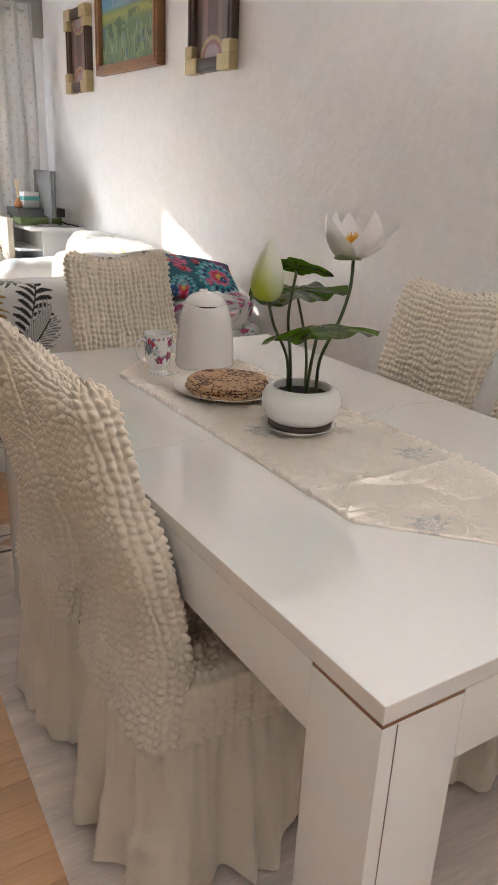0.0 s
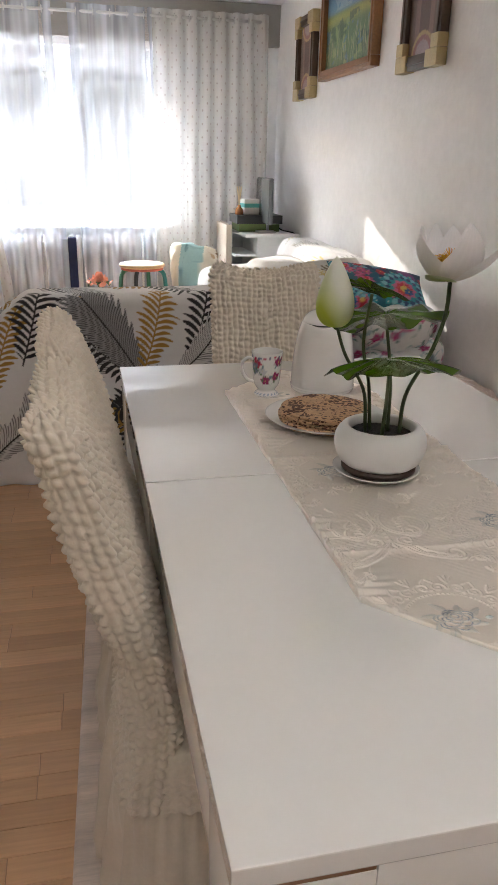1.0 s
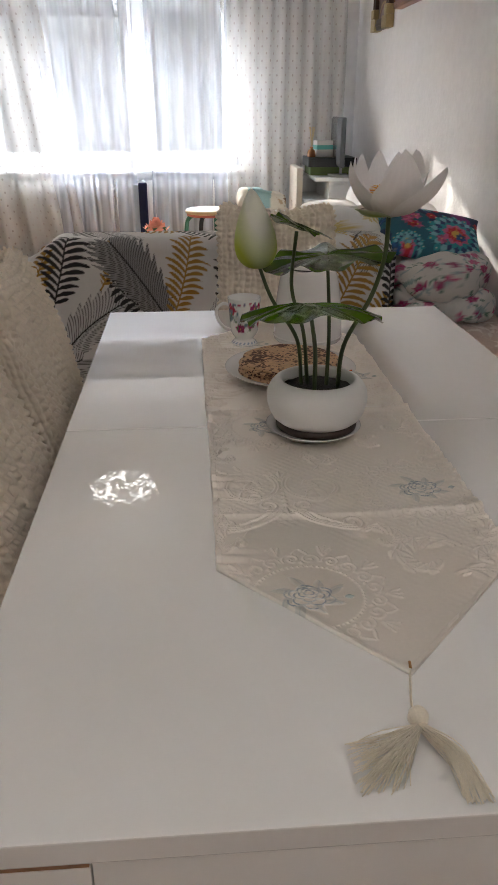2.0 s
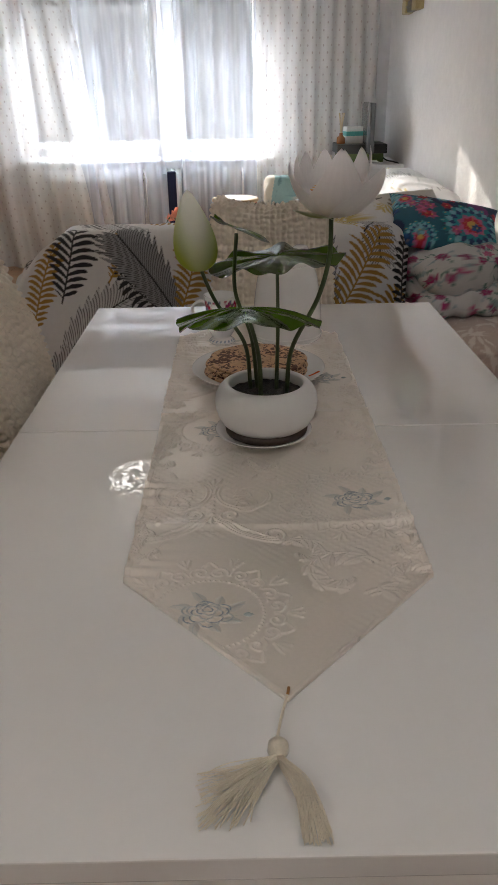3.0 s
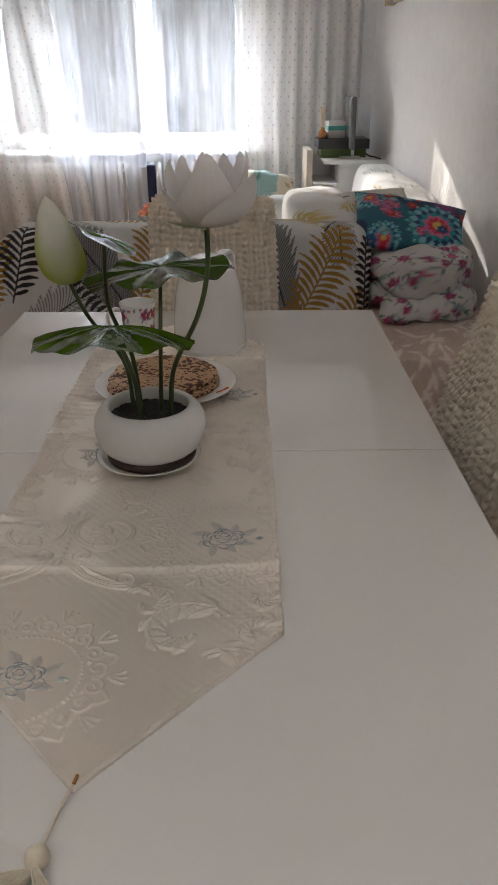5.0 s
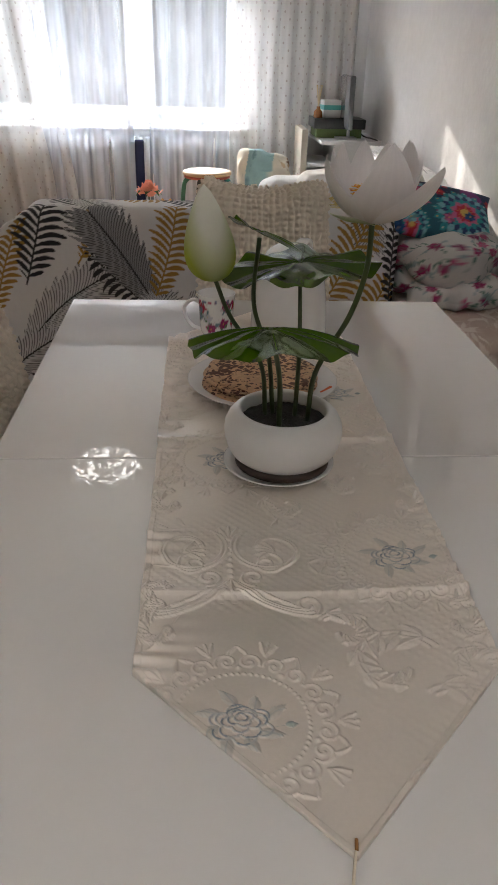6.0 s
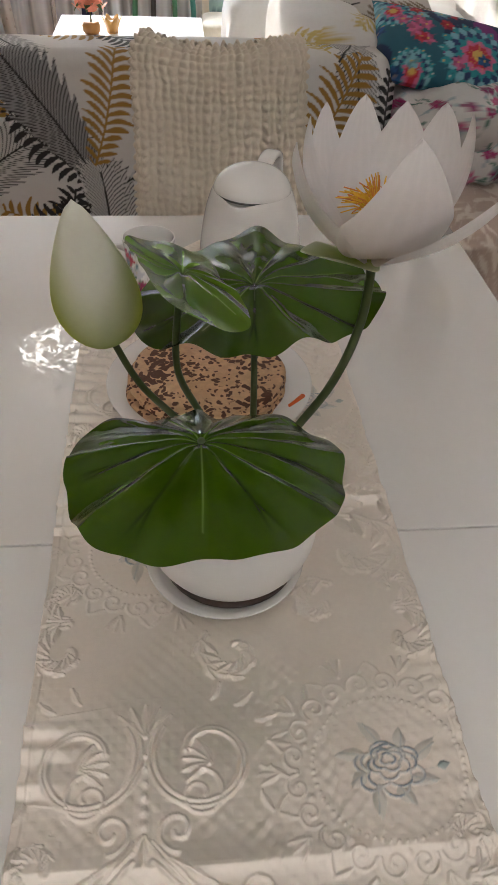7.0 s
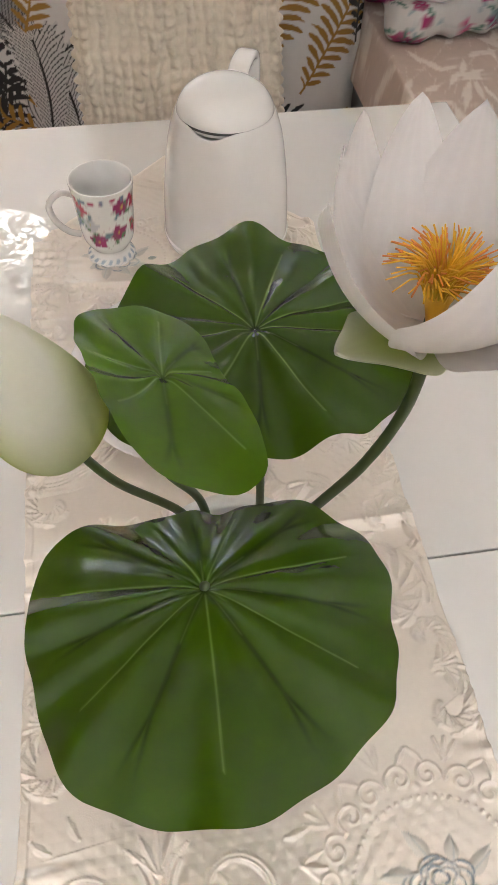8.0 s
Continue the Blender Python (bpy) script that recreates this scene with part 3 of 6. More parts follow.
def chair_back(seed):
    """Upholstered backrest in a gathered cover; local front is +y."""
    n, m = 200, 330
    half_w, half_t, z0, top = 0.178, 0.037, 0.352, 1.0
    cx, cy, nx0, ny0, per = rounded_loop(half_w, half_t, 0.3, 0.5, m)
    v = np.linspace(0, 1, n)[:, None]
    body = 0.86
    s = np.clip((v - body) / (1 - body), 0, 1)
    ang = s * np.pi / 2
    r = 0.052
    z = np.where(v < body, z0 + (top - r - z0) * v / body, top - r + r * np.sin(ang))
    wide = 1 + 0.0 * (1 - v) - 0.22 * (1 - np.cos(ang)) ** 1.4
    thick = (1 + 0.15 * (1 - v)) * np.maximum(np.cos(ang), 0.0) ** 0.7
    x, y = wide * cx[None], thick * cy[None]
    ear = np.clip(np.abs(x) / half_w, 0, 1)
    crown = np.clip((v - 0.66) / 0.34, 0, 1) ** 1.5
    z = z + crown * (0.036 * ear ** 2 * (1 - 0.45 * ear ** 6) - 0.020)
    run = z0 + np.where(v < body, (top - r - z0) * v / body, (top - r - z0) + s * 0.085)
    total = per[-1] + per[1]
    wa = total / round(total / 0.0165)
    h = puffs(np.broadcast_to(per[None], x.shape), np.broadcast_to(run, x.shape), wa, 0.0168, seed)
    cs, sn = np.cos(ang), np.sin(ang)
    off = 0.0138 * (h - 0.45) + 0.0065 * fuzz(x * 22, z * 16 + y * 20, seed + 7)
    x, y, z = x + off * nx0[None] * cs, y + off * ny0[None] * cs, z + off * sn
    y = y - 0.130 - 0.163 * ((z - 0.45) / 0.55) - 0.078 * np.clip((0.60 - z) / 0.25, 0, 1) ** 1.5
    return grid("backrest", np.stack([x, y, z], -1), around=True)


def chair_seat(seed):
    """Padded seat whose gathered cover runs over the edge and down the sides."""
    n, m = 84, 300
    cx, cy, nx0, ny0, per = rounded_loop(0.178, 0.208, 0.42, 0.42, m)
    run = np.linspace(0.004, 0.315, n)[:, None]
    top = 0.198
    k = np.minimum(run / top, 1.0)
    over = np.clip((run - top + 0.03) / 0.06, 0, 1)
    down = np.maximum(run - top, 0)
    z = 0.468 - 0.020 * over ** 2 - np.where(run > top, down * 0.82, 0)
    out = 0.010 * over
    total = per[-1] + per[1]
    wa = total / round(total / 0.018)
    x0, y0 = cx[None] * k, cy[None] * k
    flat = puffs(x0, y0, 0.0185, 0.017, seed)
    side = puffs(np.broadcast_to(per[None], x0.shape), np.broadcast_to(run, x0.shape), wa, 0.0165, seed)
    h = flat * (1 - over) + side * over
    off = 0.0110 * (h - 0.45) + 0.004 * fuzz(x0 * 18, y0 * 18 + run * 9, seed + 2)
    x = x0 + nx0[None] * (out + off * over)
    y = y0 + ny0[None] * (out + off * over)
    return grid("seat", np.stack([x, y, z + off * (1 - over)], -1), around=True)


def chair_skirt(seed):
    """Gathered valance from the seat to just above the floor."""
    n, m = 46, 300
    cx, cy, nx0, ny0, q = rounded_loop(0.172, 0.206, 0.40, 0.40, m)
    total = q[-1] + q[1]
    ph = q / total * 2 * np.pi
    f = np.linspace(0, 1, n)[:, None]
    drape = (1 - np.abs(np.sin(6.5 * ph + 1.1 * np.sin(3 * ph + seed) + 0.35 * f))) ** 2
    soft = 1.5 * drape + np.sin(9 * ph + 1.6 * np.sin(2 * ph + seed) + 0.5 * f) + 0.6 * np.sin(17 * ph + 2.2 * np.sin(3 * ph + 2 * seed) - 0.8 * f)
    gather = np.sin(52 * ph + 3 * np.sin(4 * ph + seed))[None] * np.exp(-3 * f)
    swell = 0.010 + f * 0.022 + 0.019 * f ** 0.7 * soft + 0.006 * gather + 0.008 * fuzz(q[None] * 20, f * 6, seed + 3)
    x, y = cx[None] + swell * nx0[None], cy[None] + swell * ny0[None]
    hem = (0.020 + 0.016 * np.sin(5 * ph + seed) ** 2 + 0.085 * np.exp(-((ph - 0.45) / 0.16) ** 2))[None]
    z = 0.368 * (1 - f) + hem * f + 0 * x
    lid = [np.stack([cx * k, cy * k, 0 * cx + zk], -1) for k, zk in ((0.5, 0.378), (0.85, 0.378), (0.985, 0.376))]
    return grid("skirt", np.concatenate([np.array(lid), np.stack([x, y, z], -1)]), around=True)


def chair(name, seed, at, label):
    ob = thing(name, label, "chair", "chairs round the table")
    link("backrest", chair_back(seed), COVER, ob)
    link("seat", chair_seat(seed), COVER, ob)
    link("skirt", chair_skirt(seed), SKIRT, ob)
    for x in (-0.145, 0.145):
        for y in (-0.155, 0.155):
            part("leg", box(x - 0.018, x + 0.018, y - 0.018, y + 0.018, 0.004, 0.36, 0.003), CHAIR_WOOD, ob)
    ob.matrix_world = at
    return ob


LABEL = "dining chair in a cream seersucker slipcover with skirt"
first = chair("dining_chair", 3, pose(0.604, 1.05, 0.004, 0, 0, -90), LABEL)
second = chair("dining_chair", 8, pose(0.602, 1.478, 0.004, 0, 0, -90), LABEL)
copy_thing(first, pose(0.943, 2.03, 0.004, 0, 0, 180))
copy_thing(second, pose(1.262, 1.41, 0.004, 0, 0, 90))
copy_thing(first, pose(1.262, 0.97, 0.004, 0, 0, 90))

# ---- ceiling lamp over the sitting area ----
def emitter(name, colour, strength):
    m = bpy.data.materials.new(name)
    m.use_nodes = True
    b = m.node_tree.nodes["Principled BSDF"]
    b.inputs["Base Color"].default_value = (0.8, 0.8, 0.78, 1)
    b.inputs["Roughness"].default_value = 0.3
    nz = m.node_tree.nodes.new("ShaderNodeTexNoise")
    nz.inputs["Scale"].default_value = 11.0
    rp = m.node_tree.nodes.new("ShaderNodeMapRange")
    rp.inputs["From Min"].default_value, rp.inputs["From Max"].default_value = 0.5, 0.58
    rp.inputs["To Min"].default_value, rp.inputs["To Max"].default_value = strength * 0.04, strength
    m.node_tree.links.new(nz.outputs["Fac"], rp.inputs["Value"])
    m.node_tree.links.new(rp.outputs["Result"], b.inputs["Emission Strength"])
    b.inputs["Emission Color"].default_value = (*colour, 1)
    return m


LAMP_GLASS = emitter("lit_lamp_glass", (1.0, 0.96, 0.91), 1.8)
lamp = thing("ceiling_lamp", "lit round glass ceiling lamp with a scalloped shade", "ceiling lamp", at=pose(0.27, 3.66, 0))
a = np.linspace(0, 2 * np.pi, 72, endpoint=False)
rows = []
for k, (r, z) in enumerate([(0.0, 2.09), (0.06, 2.092), (0.12, 2.105), (0.16, 2.13), (0.175, 2.16), (0.172, 2.166), (0.15, 2.14), (0.0, 2.11)]):
    w = r * (1 + 0.07 * np.cos(10 * a) * min(r / 0.16, 1.0))
    rows.append(np.stack([w * np.cos(a), w * np.sin(a), z + 0.012 * np.cos(10 * a) * (r > 0.1)], -1))
link("shade", grid("shade", np.array(rows), around=True), LAMP_GLASS, lamp)
link("stem", tube("stem", [(0, 0, 2.11), (0, 0, 2.25), (0, 0, 2.40)], 0.012, 6, 12), STEEL, lamp)
link("rose", lathe("rose", [(0.0, CZ - 0.03), (0.05, CZ - 0.028), (0.06, CZ - 0.001), (0.0, CZ - 0.001)], 32), STEEL, lamp)

# ---- rug under the table ----
rug_cv = Canvas(-0.02, 1.52, -0.02, 3.42, 0.008, (0.80, 0.685, 0.605))
streak = fuzz(rug_cv.U * 3, rug_cv.V * 60, 4, 4) + 0.6 * fuzz(rug_cv.U * 9, rug_cv.V * 190, 6, 3)
rug_cv.c *= (1 + 0.11 * streak)[..., None]
RL, RW = 3.4, 1.5
for v in (RL - 0.10, RL - 0.215):
    rug_cv.paint((np.abs(rug_cv.V - v) < 0.007) * 1.0, (0.05, 0.04, 0.04))
for k in range(10):
    c = 0.08 + k * 0.15
    tri = (np.abs(rug_cv.U - c) < 0.07 * (1 - np.abs(rug_cv.V - (RL - 0.157)) / 0.05)) & (np.abs(rug_cv.V - (RL - 0.157)) < 0.045)
    rug_cv.paint(tri * 1.0, (0.55, 0.36, 0.24) if k % 2 else (0.62, 0.56, 0.5))
cols, _ = rug_cv.at(rug_cv.U, rug_cv.V)
keep_u, keep_v = (rug_cv.u >= -0.001) & (rug_cv.u <= RW), (rug_cv.v >= -0.001) & (rug_cv.v <= RL)
U, V = rug_cv.U[np.ix_(keep_v, keep_u)], rug_cv.V[np.ix_(keep_v, keep_u)]
Z = 0.006 + 0.0006 * fuzz(U * 30, V * 30, 2)
Z[0], Z[-1], Z[:, 0], Z[:, -1] = -0.002, -0.002, -0.002, -0.002
rug = link("rug", grid("rug", np.stack([U, V, Z], -1), cols[np.ix_(keep_v, keep_u)]), RUG)
tagged(rug, "grey-beige woven rug with a striped end", "rug")
rug.matrix_world = pose(0.196, -0.855, 0, 0, 0, -2.5)

# ---- lotus plant in its pot ----
PX, PY = 0.889, 1.19
plate_mesh = lathe("saucer", [(0.0, 0.762), (0.05, 0.762), (0.056, 0.7645), (0.074, 0.769), (0.083, 0.7755), (0.0845, 0.7765), (0.083, 0.7775), (0.073, 0.772), (0.055, 0.7675), (0.0, 0.7665)], 72)
saucer = link("saucer", plate_mesh, GLAZE)
saucer.location = (PX - 0.005, PY - 0.002, 0.0025)
saucer.scale = (0.95, 0.95, 1.0)
tagged(saucer, "white glazed saucer under the flower pot", "saucer")
plant = thing("potted_lotus", "artificial white lotus with green leaves in a white pot", "plant", at=pose(0, 0, 0))
pot_profile = [(0.0, 0.014), (0.058, 0.014), (0.066, 0.0155), (0.0735, 0.022), (0.0795, 0.033), (0.0832, 0.046), (0.0842, 0.056), (0.0828, 0.067), (0.0780, 0.077),
               (0.0712, 0.0845), (0.0665, 0.0872), (0.0632, 0.0880), (0.0605, 0.0868), (0.0592, 0.083), (0.061, 0.070), (0.062, 0.062)]
pot = link("pot", lathe("pot", pot_profile, 80, (PX, PY, 0.772)), CERAMIC, plant, "squat matt white pot")
# Foot ring whose dark brown also paints the shadow beneath the pot.
link("foot", lathe("foot", [(0.0, 0.7718), (0.062, 0.7718), (0.068, 0.776), (0.069, 0.7865), (0.0, 0.7865)], 48, (PX, PY, 0)), surface("shadow_brown_foot", (0.05, 0.03, 0.022), 0.5), pot, "brown foot ring, darkened as the shadow under the pot")
soil_a = np.linspace(0, 2 * np.pi, 60, endpoint=False)
soil_r = np.linspace(0.0005, 0.0625, 22)[:, None]
sx, sy = soil_r * np.cos(soil_a), soil_r * np.sin(soil_a)
link("soil", grid("soil", np.stack([PX + sx, PY + sy, 0.840 + 0.0022 * fuzz(sx * 700, sy * 700, 3, 2)], -1), around=True), SOIL, pot, "dark gravel")


def leaf(name, centre, angles, radii, height, veins, shade, parent, wave=0.004, waves=9, seed=0):
    """A round lotus leaf: rim radius by angle, height(dx, dy), light veins from the middle."""
    n, m = 60, 720
    a = np.linspace(0, 2 * np.pi, m, endpoint=False)
    ext_a = np.radians(list(angles) + [angles[0] + 360])
    ext_r = np.array(list(radii) + [radii[0]])
    rim = np.interp(a, ext_a, ext_r, period=2 * np.pi)
    for _ in range(6):
        rim = (np.roll(rim, 10) + rim * 2 + np.roll(rim, -10)) / 4
    rim = rim * (1 + 0.012 * np.sin(waves * a + seed) + 0.008 * np.sin(17 * a + 2 * seed))
    f = np.linspace(0.004, 1, n)[:, None]
    dx, dy = f * rim * np.cos(a), f * rim * np.sin(a)
    z = height(dx, dy) + wave * f ** 2.2 * np.sin(waves * a + seed)[None] + wave * 0.45 * f * np.sin(2 * waves * a + 1.7 * seed)[None]
    z = z - 0.004 * np.exp(-(f / 0.08) ** 2) + 0.0012 * fuzz(dx * 60, dy * 60, seed) + 0.0036 * f * fuzz(dx * 26, dy * 26, seed + 5) + 0.0004 * np.sin(np.pi * np.clip(f * 1.1, 0, 1)) * np.cos(veins * a + 0.4 * np.sin(3 * a + seed))[None]
    ph = np.mod(a / (2 * np.pi) * veins + 0.07 * np.sin(3 * a + seed) + 0.02 * f * np.sin(6 * f + a * 2), 1.0)
    near = np.abs(ph - 0.5) * 2 * np.pi / veins * f * rim
    turn = np.mod(np.floor(a / (2 * np.pi) * veins + 0.07 * np.sin(3 * a + seed) + 0.02 * f * np.sin(6 * f + a * 2)), 2)
    pale, sunk = turn < 0.5, turn > 0.5
    line = np.exp(-((near / 0.0006) ** 2)) * (f < 0.80) * (f > 0.03) * (0.35 + 0.65 * pale)
    fork = np.abs(near - 0.16 * np.clip(f - 0.62, 0, 1) * rim)
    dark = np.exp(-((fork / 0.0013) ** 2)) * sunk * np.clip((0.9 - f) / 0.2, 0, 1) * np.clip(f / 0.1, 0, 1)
    line = line * (1 - 0.8 * sunk * (f > 0.3))
    z = z - 0.0006 * np.exp(-((fork / 0.003) ** 2)) * sunk * np.clip((0.95 - f) / 0.25, 0, 1) * np.clip(f / 0.15, 0, 1)
    z = z - 0.0006 * np.exp(-((near / 0.002) ** 2)) * pale * np.sin(np.pi * np.clip(f, 0, 1))
    base = np.ones(z.shape + (3,)) * np.array(shade)
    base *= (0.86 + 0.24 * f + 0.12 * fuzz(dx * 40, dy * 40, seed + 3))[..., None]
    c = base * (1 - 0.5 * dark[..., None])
    c = c * (1 - 0.55 * line[..., None]) + np.array((0.19, 0.30, 0.075)) * 0.55 * line[..., None]
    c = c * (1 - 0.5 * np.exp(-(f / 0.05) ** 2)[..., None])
    P = np.stack([dx + centre[0], dy + centre[1], z + centre[2]], -1)
    return link(name, grid(name, P, c, around=True), LEAF, parent)


def front_leaf(dx, dy):
    back = np.maximum(dy + 0.012, 0)
    drop = 0.47 * (back - 0.022 * (1 - np.exp(-back / 0.022)))
    return 0.001 - 0.06 * dy - 2.1 * dx ** 2 - drop - 9.0 * np.maximum(dy - 0.062, 0) ** 2 - 0.9 * np.minimum(dy + 0.06, 0) ** 2


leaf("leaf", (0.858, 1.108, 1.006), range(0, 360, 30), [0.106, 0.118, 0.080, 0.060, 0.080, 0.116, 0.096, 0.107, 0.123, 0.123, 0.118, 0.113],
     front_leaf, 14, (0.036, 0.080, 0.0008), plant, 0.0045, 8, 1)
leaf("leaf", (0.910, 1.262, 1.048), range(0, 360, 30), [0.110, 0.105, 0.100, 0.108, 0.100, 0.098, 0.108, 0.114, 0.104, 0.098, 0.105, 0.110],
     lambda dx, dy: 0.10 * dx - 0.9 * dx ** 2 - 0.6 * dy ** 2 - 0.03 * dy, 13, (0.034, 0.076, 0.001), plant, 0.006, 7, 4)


def folded_leaf(dx, dy):
    across = dx * 0.902 + dy * 0.43
    along = -dx * 0.43 + dy * 0.902
    return 0.010 - 0.30 * across + 9.0 * np.minimum(across + 0.008, 0) ** 2 - 10.0 * np.maximum(across - 0.012, 0) ** 2 - 1.0 * along ** 2


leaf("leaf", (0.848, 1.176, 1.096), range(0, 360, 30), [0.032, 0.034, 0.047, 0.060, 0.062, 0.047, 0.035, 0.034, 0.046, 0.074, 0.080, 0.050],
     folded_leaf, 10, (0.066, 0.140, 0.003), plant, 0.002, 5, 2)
for pts, r in (([(0.864, 1.205, 0.842), (0.855, 1.205, 0.92), (0.812, 1.195, 0.99), (0.790, 1.189, 1.045)], (0.0034, 0.0028)),
               ([(0.875, 1.21, 0.842), (0.866, 1.21, 0.93), (0.842, 1.19, 1.01), (0.846, 1.178, 1.097)], (0.0034, 0.0028)),
               ([(0.906, 1.20, 0.842), (0.909, 1.215, 0.94), (0.910, 1.262, 1.044)], (0.0034, 0.0028)),
               ([(0.922, 1.185, 0.842), (0.930, 1.188, 0.915), (0.968, 1.182, 0.995), (0.984, 1.177, 1.06), (0.985, 1.176, 1.122)], (0.0037, 0.0036)),
               ([(0.880, 1.165, 0.842), (0.876, 1.148, 0.92), (0.858, 1.109, 1.003)], (0.0040, 0.003))):
    link("stem", tube("stem", pts, r, 30, 10), STEM, plant)

# bud
m_, n_ = 60, 40
a = np.linspace(0, 2 * np.pi, m_, endpoint=False)
t = np.linspace(0, 1, n_)[:, None]
prof = 0.0335 * np.sin(np.pi * np.clip(t, 0, 1) ** 0.62) ** 0.72 * (1 - 0.15 * t) + 0.0008
prof = np.where(t > 0.96, prof * np.clip((1 - t) / 0.04, 0, 1) + 0.0004, prof)
r = prof * (1 + 0.035 * np.sin(3 * a + 2.4 * t) - 0.02 * np.abs(np.sin(2 * a - 1.5 * t)))
P = np.stack([r * np.cos(a) + 0.787 - 0.010 * t, r * np.sin(a) + 1.189 - 0.019 * t, 1.040 + 0.121 * t + 0 * a], -1)
g = np.clip(1.15 - 1.6 * t + 0.35 * np.sin(2 * a + 1), 0, 1)[..., None]
bud_c = (1 - g) * np.array((0.80, 0.80, 0.72)) + g * np.array((0.46, 0.54, 0.06))
link("bud", grid("bud", P, bud_c, around=True), PETAL, plant, "closed greenish lotus bud")


def petal(az, a0, a1, length, width, tone, parent, wrap=0.85, spread=0.28, amount=0.6):
    """A cupped petal: a tapering strip of a bowl, rising from a0 to a1 degrees, pointed at its tip."""
    n, m = 30, 19
    s = np.linspace(0, 1, n)
    ang = np.radians(a0 + (a1 - a0) * s ** 0.75)
    step = length / (n - 1)
    rho = 0.005 + np.concatenate([[0], np.cumsum(np.cos(ang[:-1]) * step)])
    z = np.concatenate([[0], np.cumsum(np.sin(ang[:-1]) * step)])
    w = width * 0.5 * np.minimum(np.sin(np.pi * np.clip(s, 0, 1) ** 0.80) ** 0.80, 1.55 * (1 - s) ** 0.72) + 0.004 * (1 - s)
    q = np.linspace(-1, 1, m)[None]
    side = q * w[:, None]
    bowl = np.maximum(rho, 0.050)[:, None]
    A = math.radians(az) + wrap * side / bowl
    flat_y = (1 - wrap) * side
    R = rho[:, None]
    X = R * np.cos(A) - flat_y * math.sin(math.radians(az))
    Y = R * np.sin(A) + flat_y * math.cos(math.radians(az))
    near_base = np.clip(1 - rho / 0.050, 0, 1)[:, None]
    X = X - near_base * side * math.sin(math.radians(az)) * 0.8
    Y = Y + near_base * side * math.cos(math.radians(az)) * 0.8
    Zp = z[:, None] + 3.0 * side ** 2 * np.cos(ang)[:, None] + 0.0022 * np.sin(6 * s + az)[:, None] * np.abs(q) ** 3
    white = np.array((0.92, 0.90, 0.90))
    k = np.exp(-(s / spread) ** 2)[:, None] * (1 - 0.5 * q ** 2)
    c = white * (1 - amount * k[..., None]) + np.array(tone) * amount * k[..., None]
    rib = 1 - 0.03 * np.abs(np.sin(q * 9))[..., None]
    P = np.stack([X, Y, Zp], -1)
    P = np.concatenate([P, (P - np.stack([np.cos(A) * 0.0009, np.sin(A) * 0.0009, 0 * X - 0.0004], -1))[::-1]])
    c = np.concatenate([c * rib, (c * rib)[::-1]])
    return link("petal", grid("petal", P, c), PETAL, parent)


flower = part("flower", box(-0.004, 0.004, -0.004, 0.004, -0.002, 0.006, 0.002), STEM, plant, "open white lotus flower")
flower.matrix_world = pose(0.985, 1.178, 1.117, -6, 0, 0) @ Matrix.Scale(0.95, 4)
PEACH, GREEN = (0.78, 0.66, 0.52), (0.36, 0.44, 0.05)
for az, a0, a1, ln, wd in ((276, 4, 106, 0.126, 0.084), (311, 2, 64, 0.124, 0.070), (352, 12, 104, 0.126, 0.074), (28, 16, 102, 0.122, 0.074), (62, 18, 102, 0.120, 0.070),
                           (96, 18, 100, 0.120, 0.060), (126, 14, 97, 0.121, 0.058), (156, 12, 100, 0.116, 0.058), (187, 4, 93, 0.112, 0.072)):
    petal(az, a0, a1, ln, wd, PEACH, flower)
low = petal(205, -4, 26, 0.064, 0.046, GREEN, flower, 0.3, 1.3, 1.0)
tagged(low, "low petal with a yellow-green base")
rng = np.random.RandomState(5)
SV, SF, SC = [], [], []
for k in range(190):
    az, lean = rng.uniform(0, 6.283), rng.uniform(0.15, 1.0)
    h = 0.032 + 0.016 * rng.rand()
    pts = np.array([(0.004 * math.cos(az), 0.004 * math.sin(az), 0.012), (0.014 * lean * math.cos(az), 0.014 * lean * math.sin(az), 0.012 + h * 0.6),
                    (0.034 * lean * math.cos(az + 0.3), 0.034 * lean * math.sin(az + 0.3), 0.012 + h * (1.1 - 0.45 * lean))])
    me = tube("s", pts, (0.0007, 0.00045), 7, 4)
    co = np.empty(len(me.vertices) * 3)
    me.vertices.foreach_get("co", co)
    base_i = sum(len(v) for v in SV)
    SV.append(co.reshape(-1, 3))
    SF += [[base_i + i for i in p.vertices] for p in me.polygons]
    tipc = (0.92, 0.52, 0.03) if rng.rand() < 0.6 else (0.78, 0.20, 0.05)
    SC.append(np.linspace(0, 1, len(me.vertices))[:, None] * np.array(tipc) + np.linspace(1, 0, len(me.vertices))[:, None] * np.array((0.90, 0.58, 0.03)))
    bpy.data.meshes.remove(me)
me = bpy.data.meshes.new("stamen_tuft")
allv = np.concatenate(SV)
me.from_pydata(allv.tolist(), [], SF)
at = me.color_attributes.new("print", "FLOAT_COLOR", "POINT")
at.data.foreach_set("color", np.concatenate([np.concatenate(SC), np.ones((len(allv), 1))], 1).astype(np.float32).ravel())
link("stamen_tuft", me, STAMEN, flower, "yellow and orange filaments")
link("pistil", lathe("pistil", [(0.003, 0.0), (0.005, 0.01), (0.008, 0.022), (0.007, 0.025), (0.0, 0.026)], 24), surface("yellow_pistil", (0.75, 0.38, 0.02), 0.5), flower)

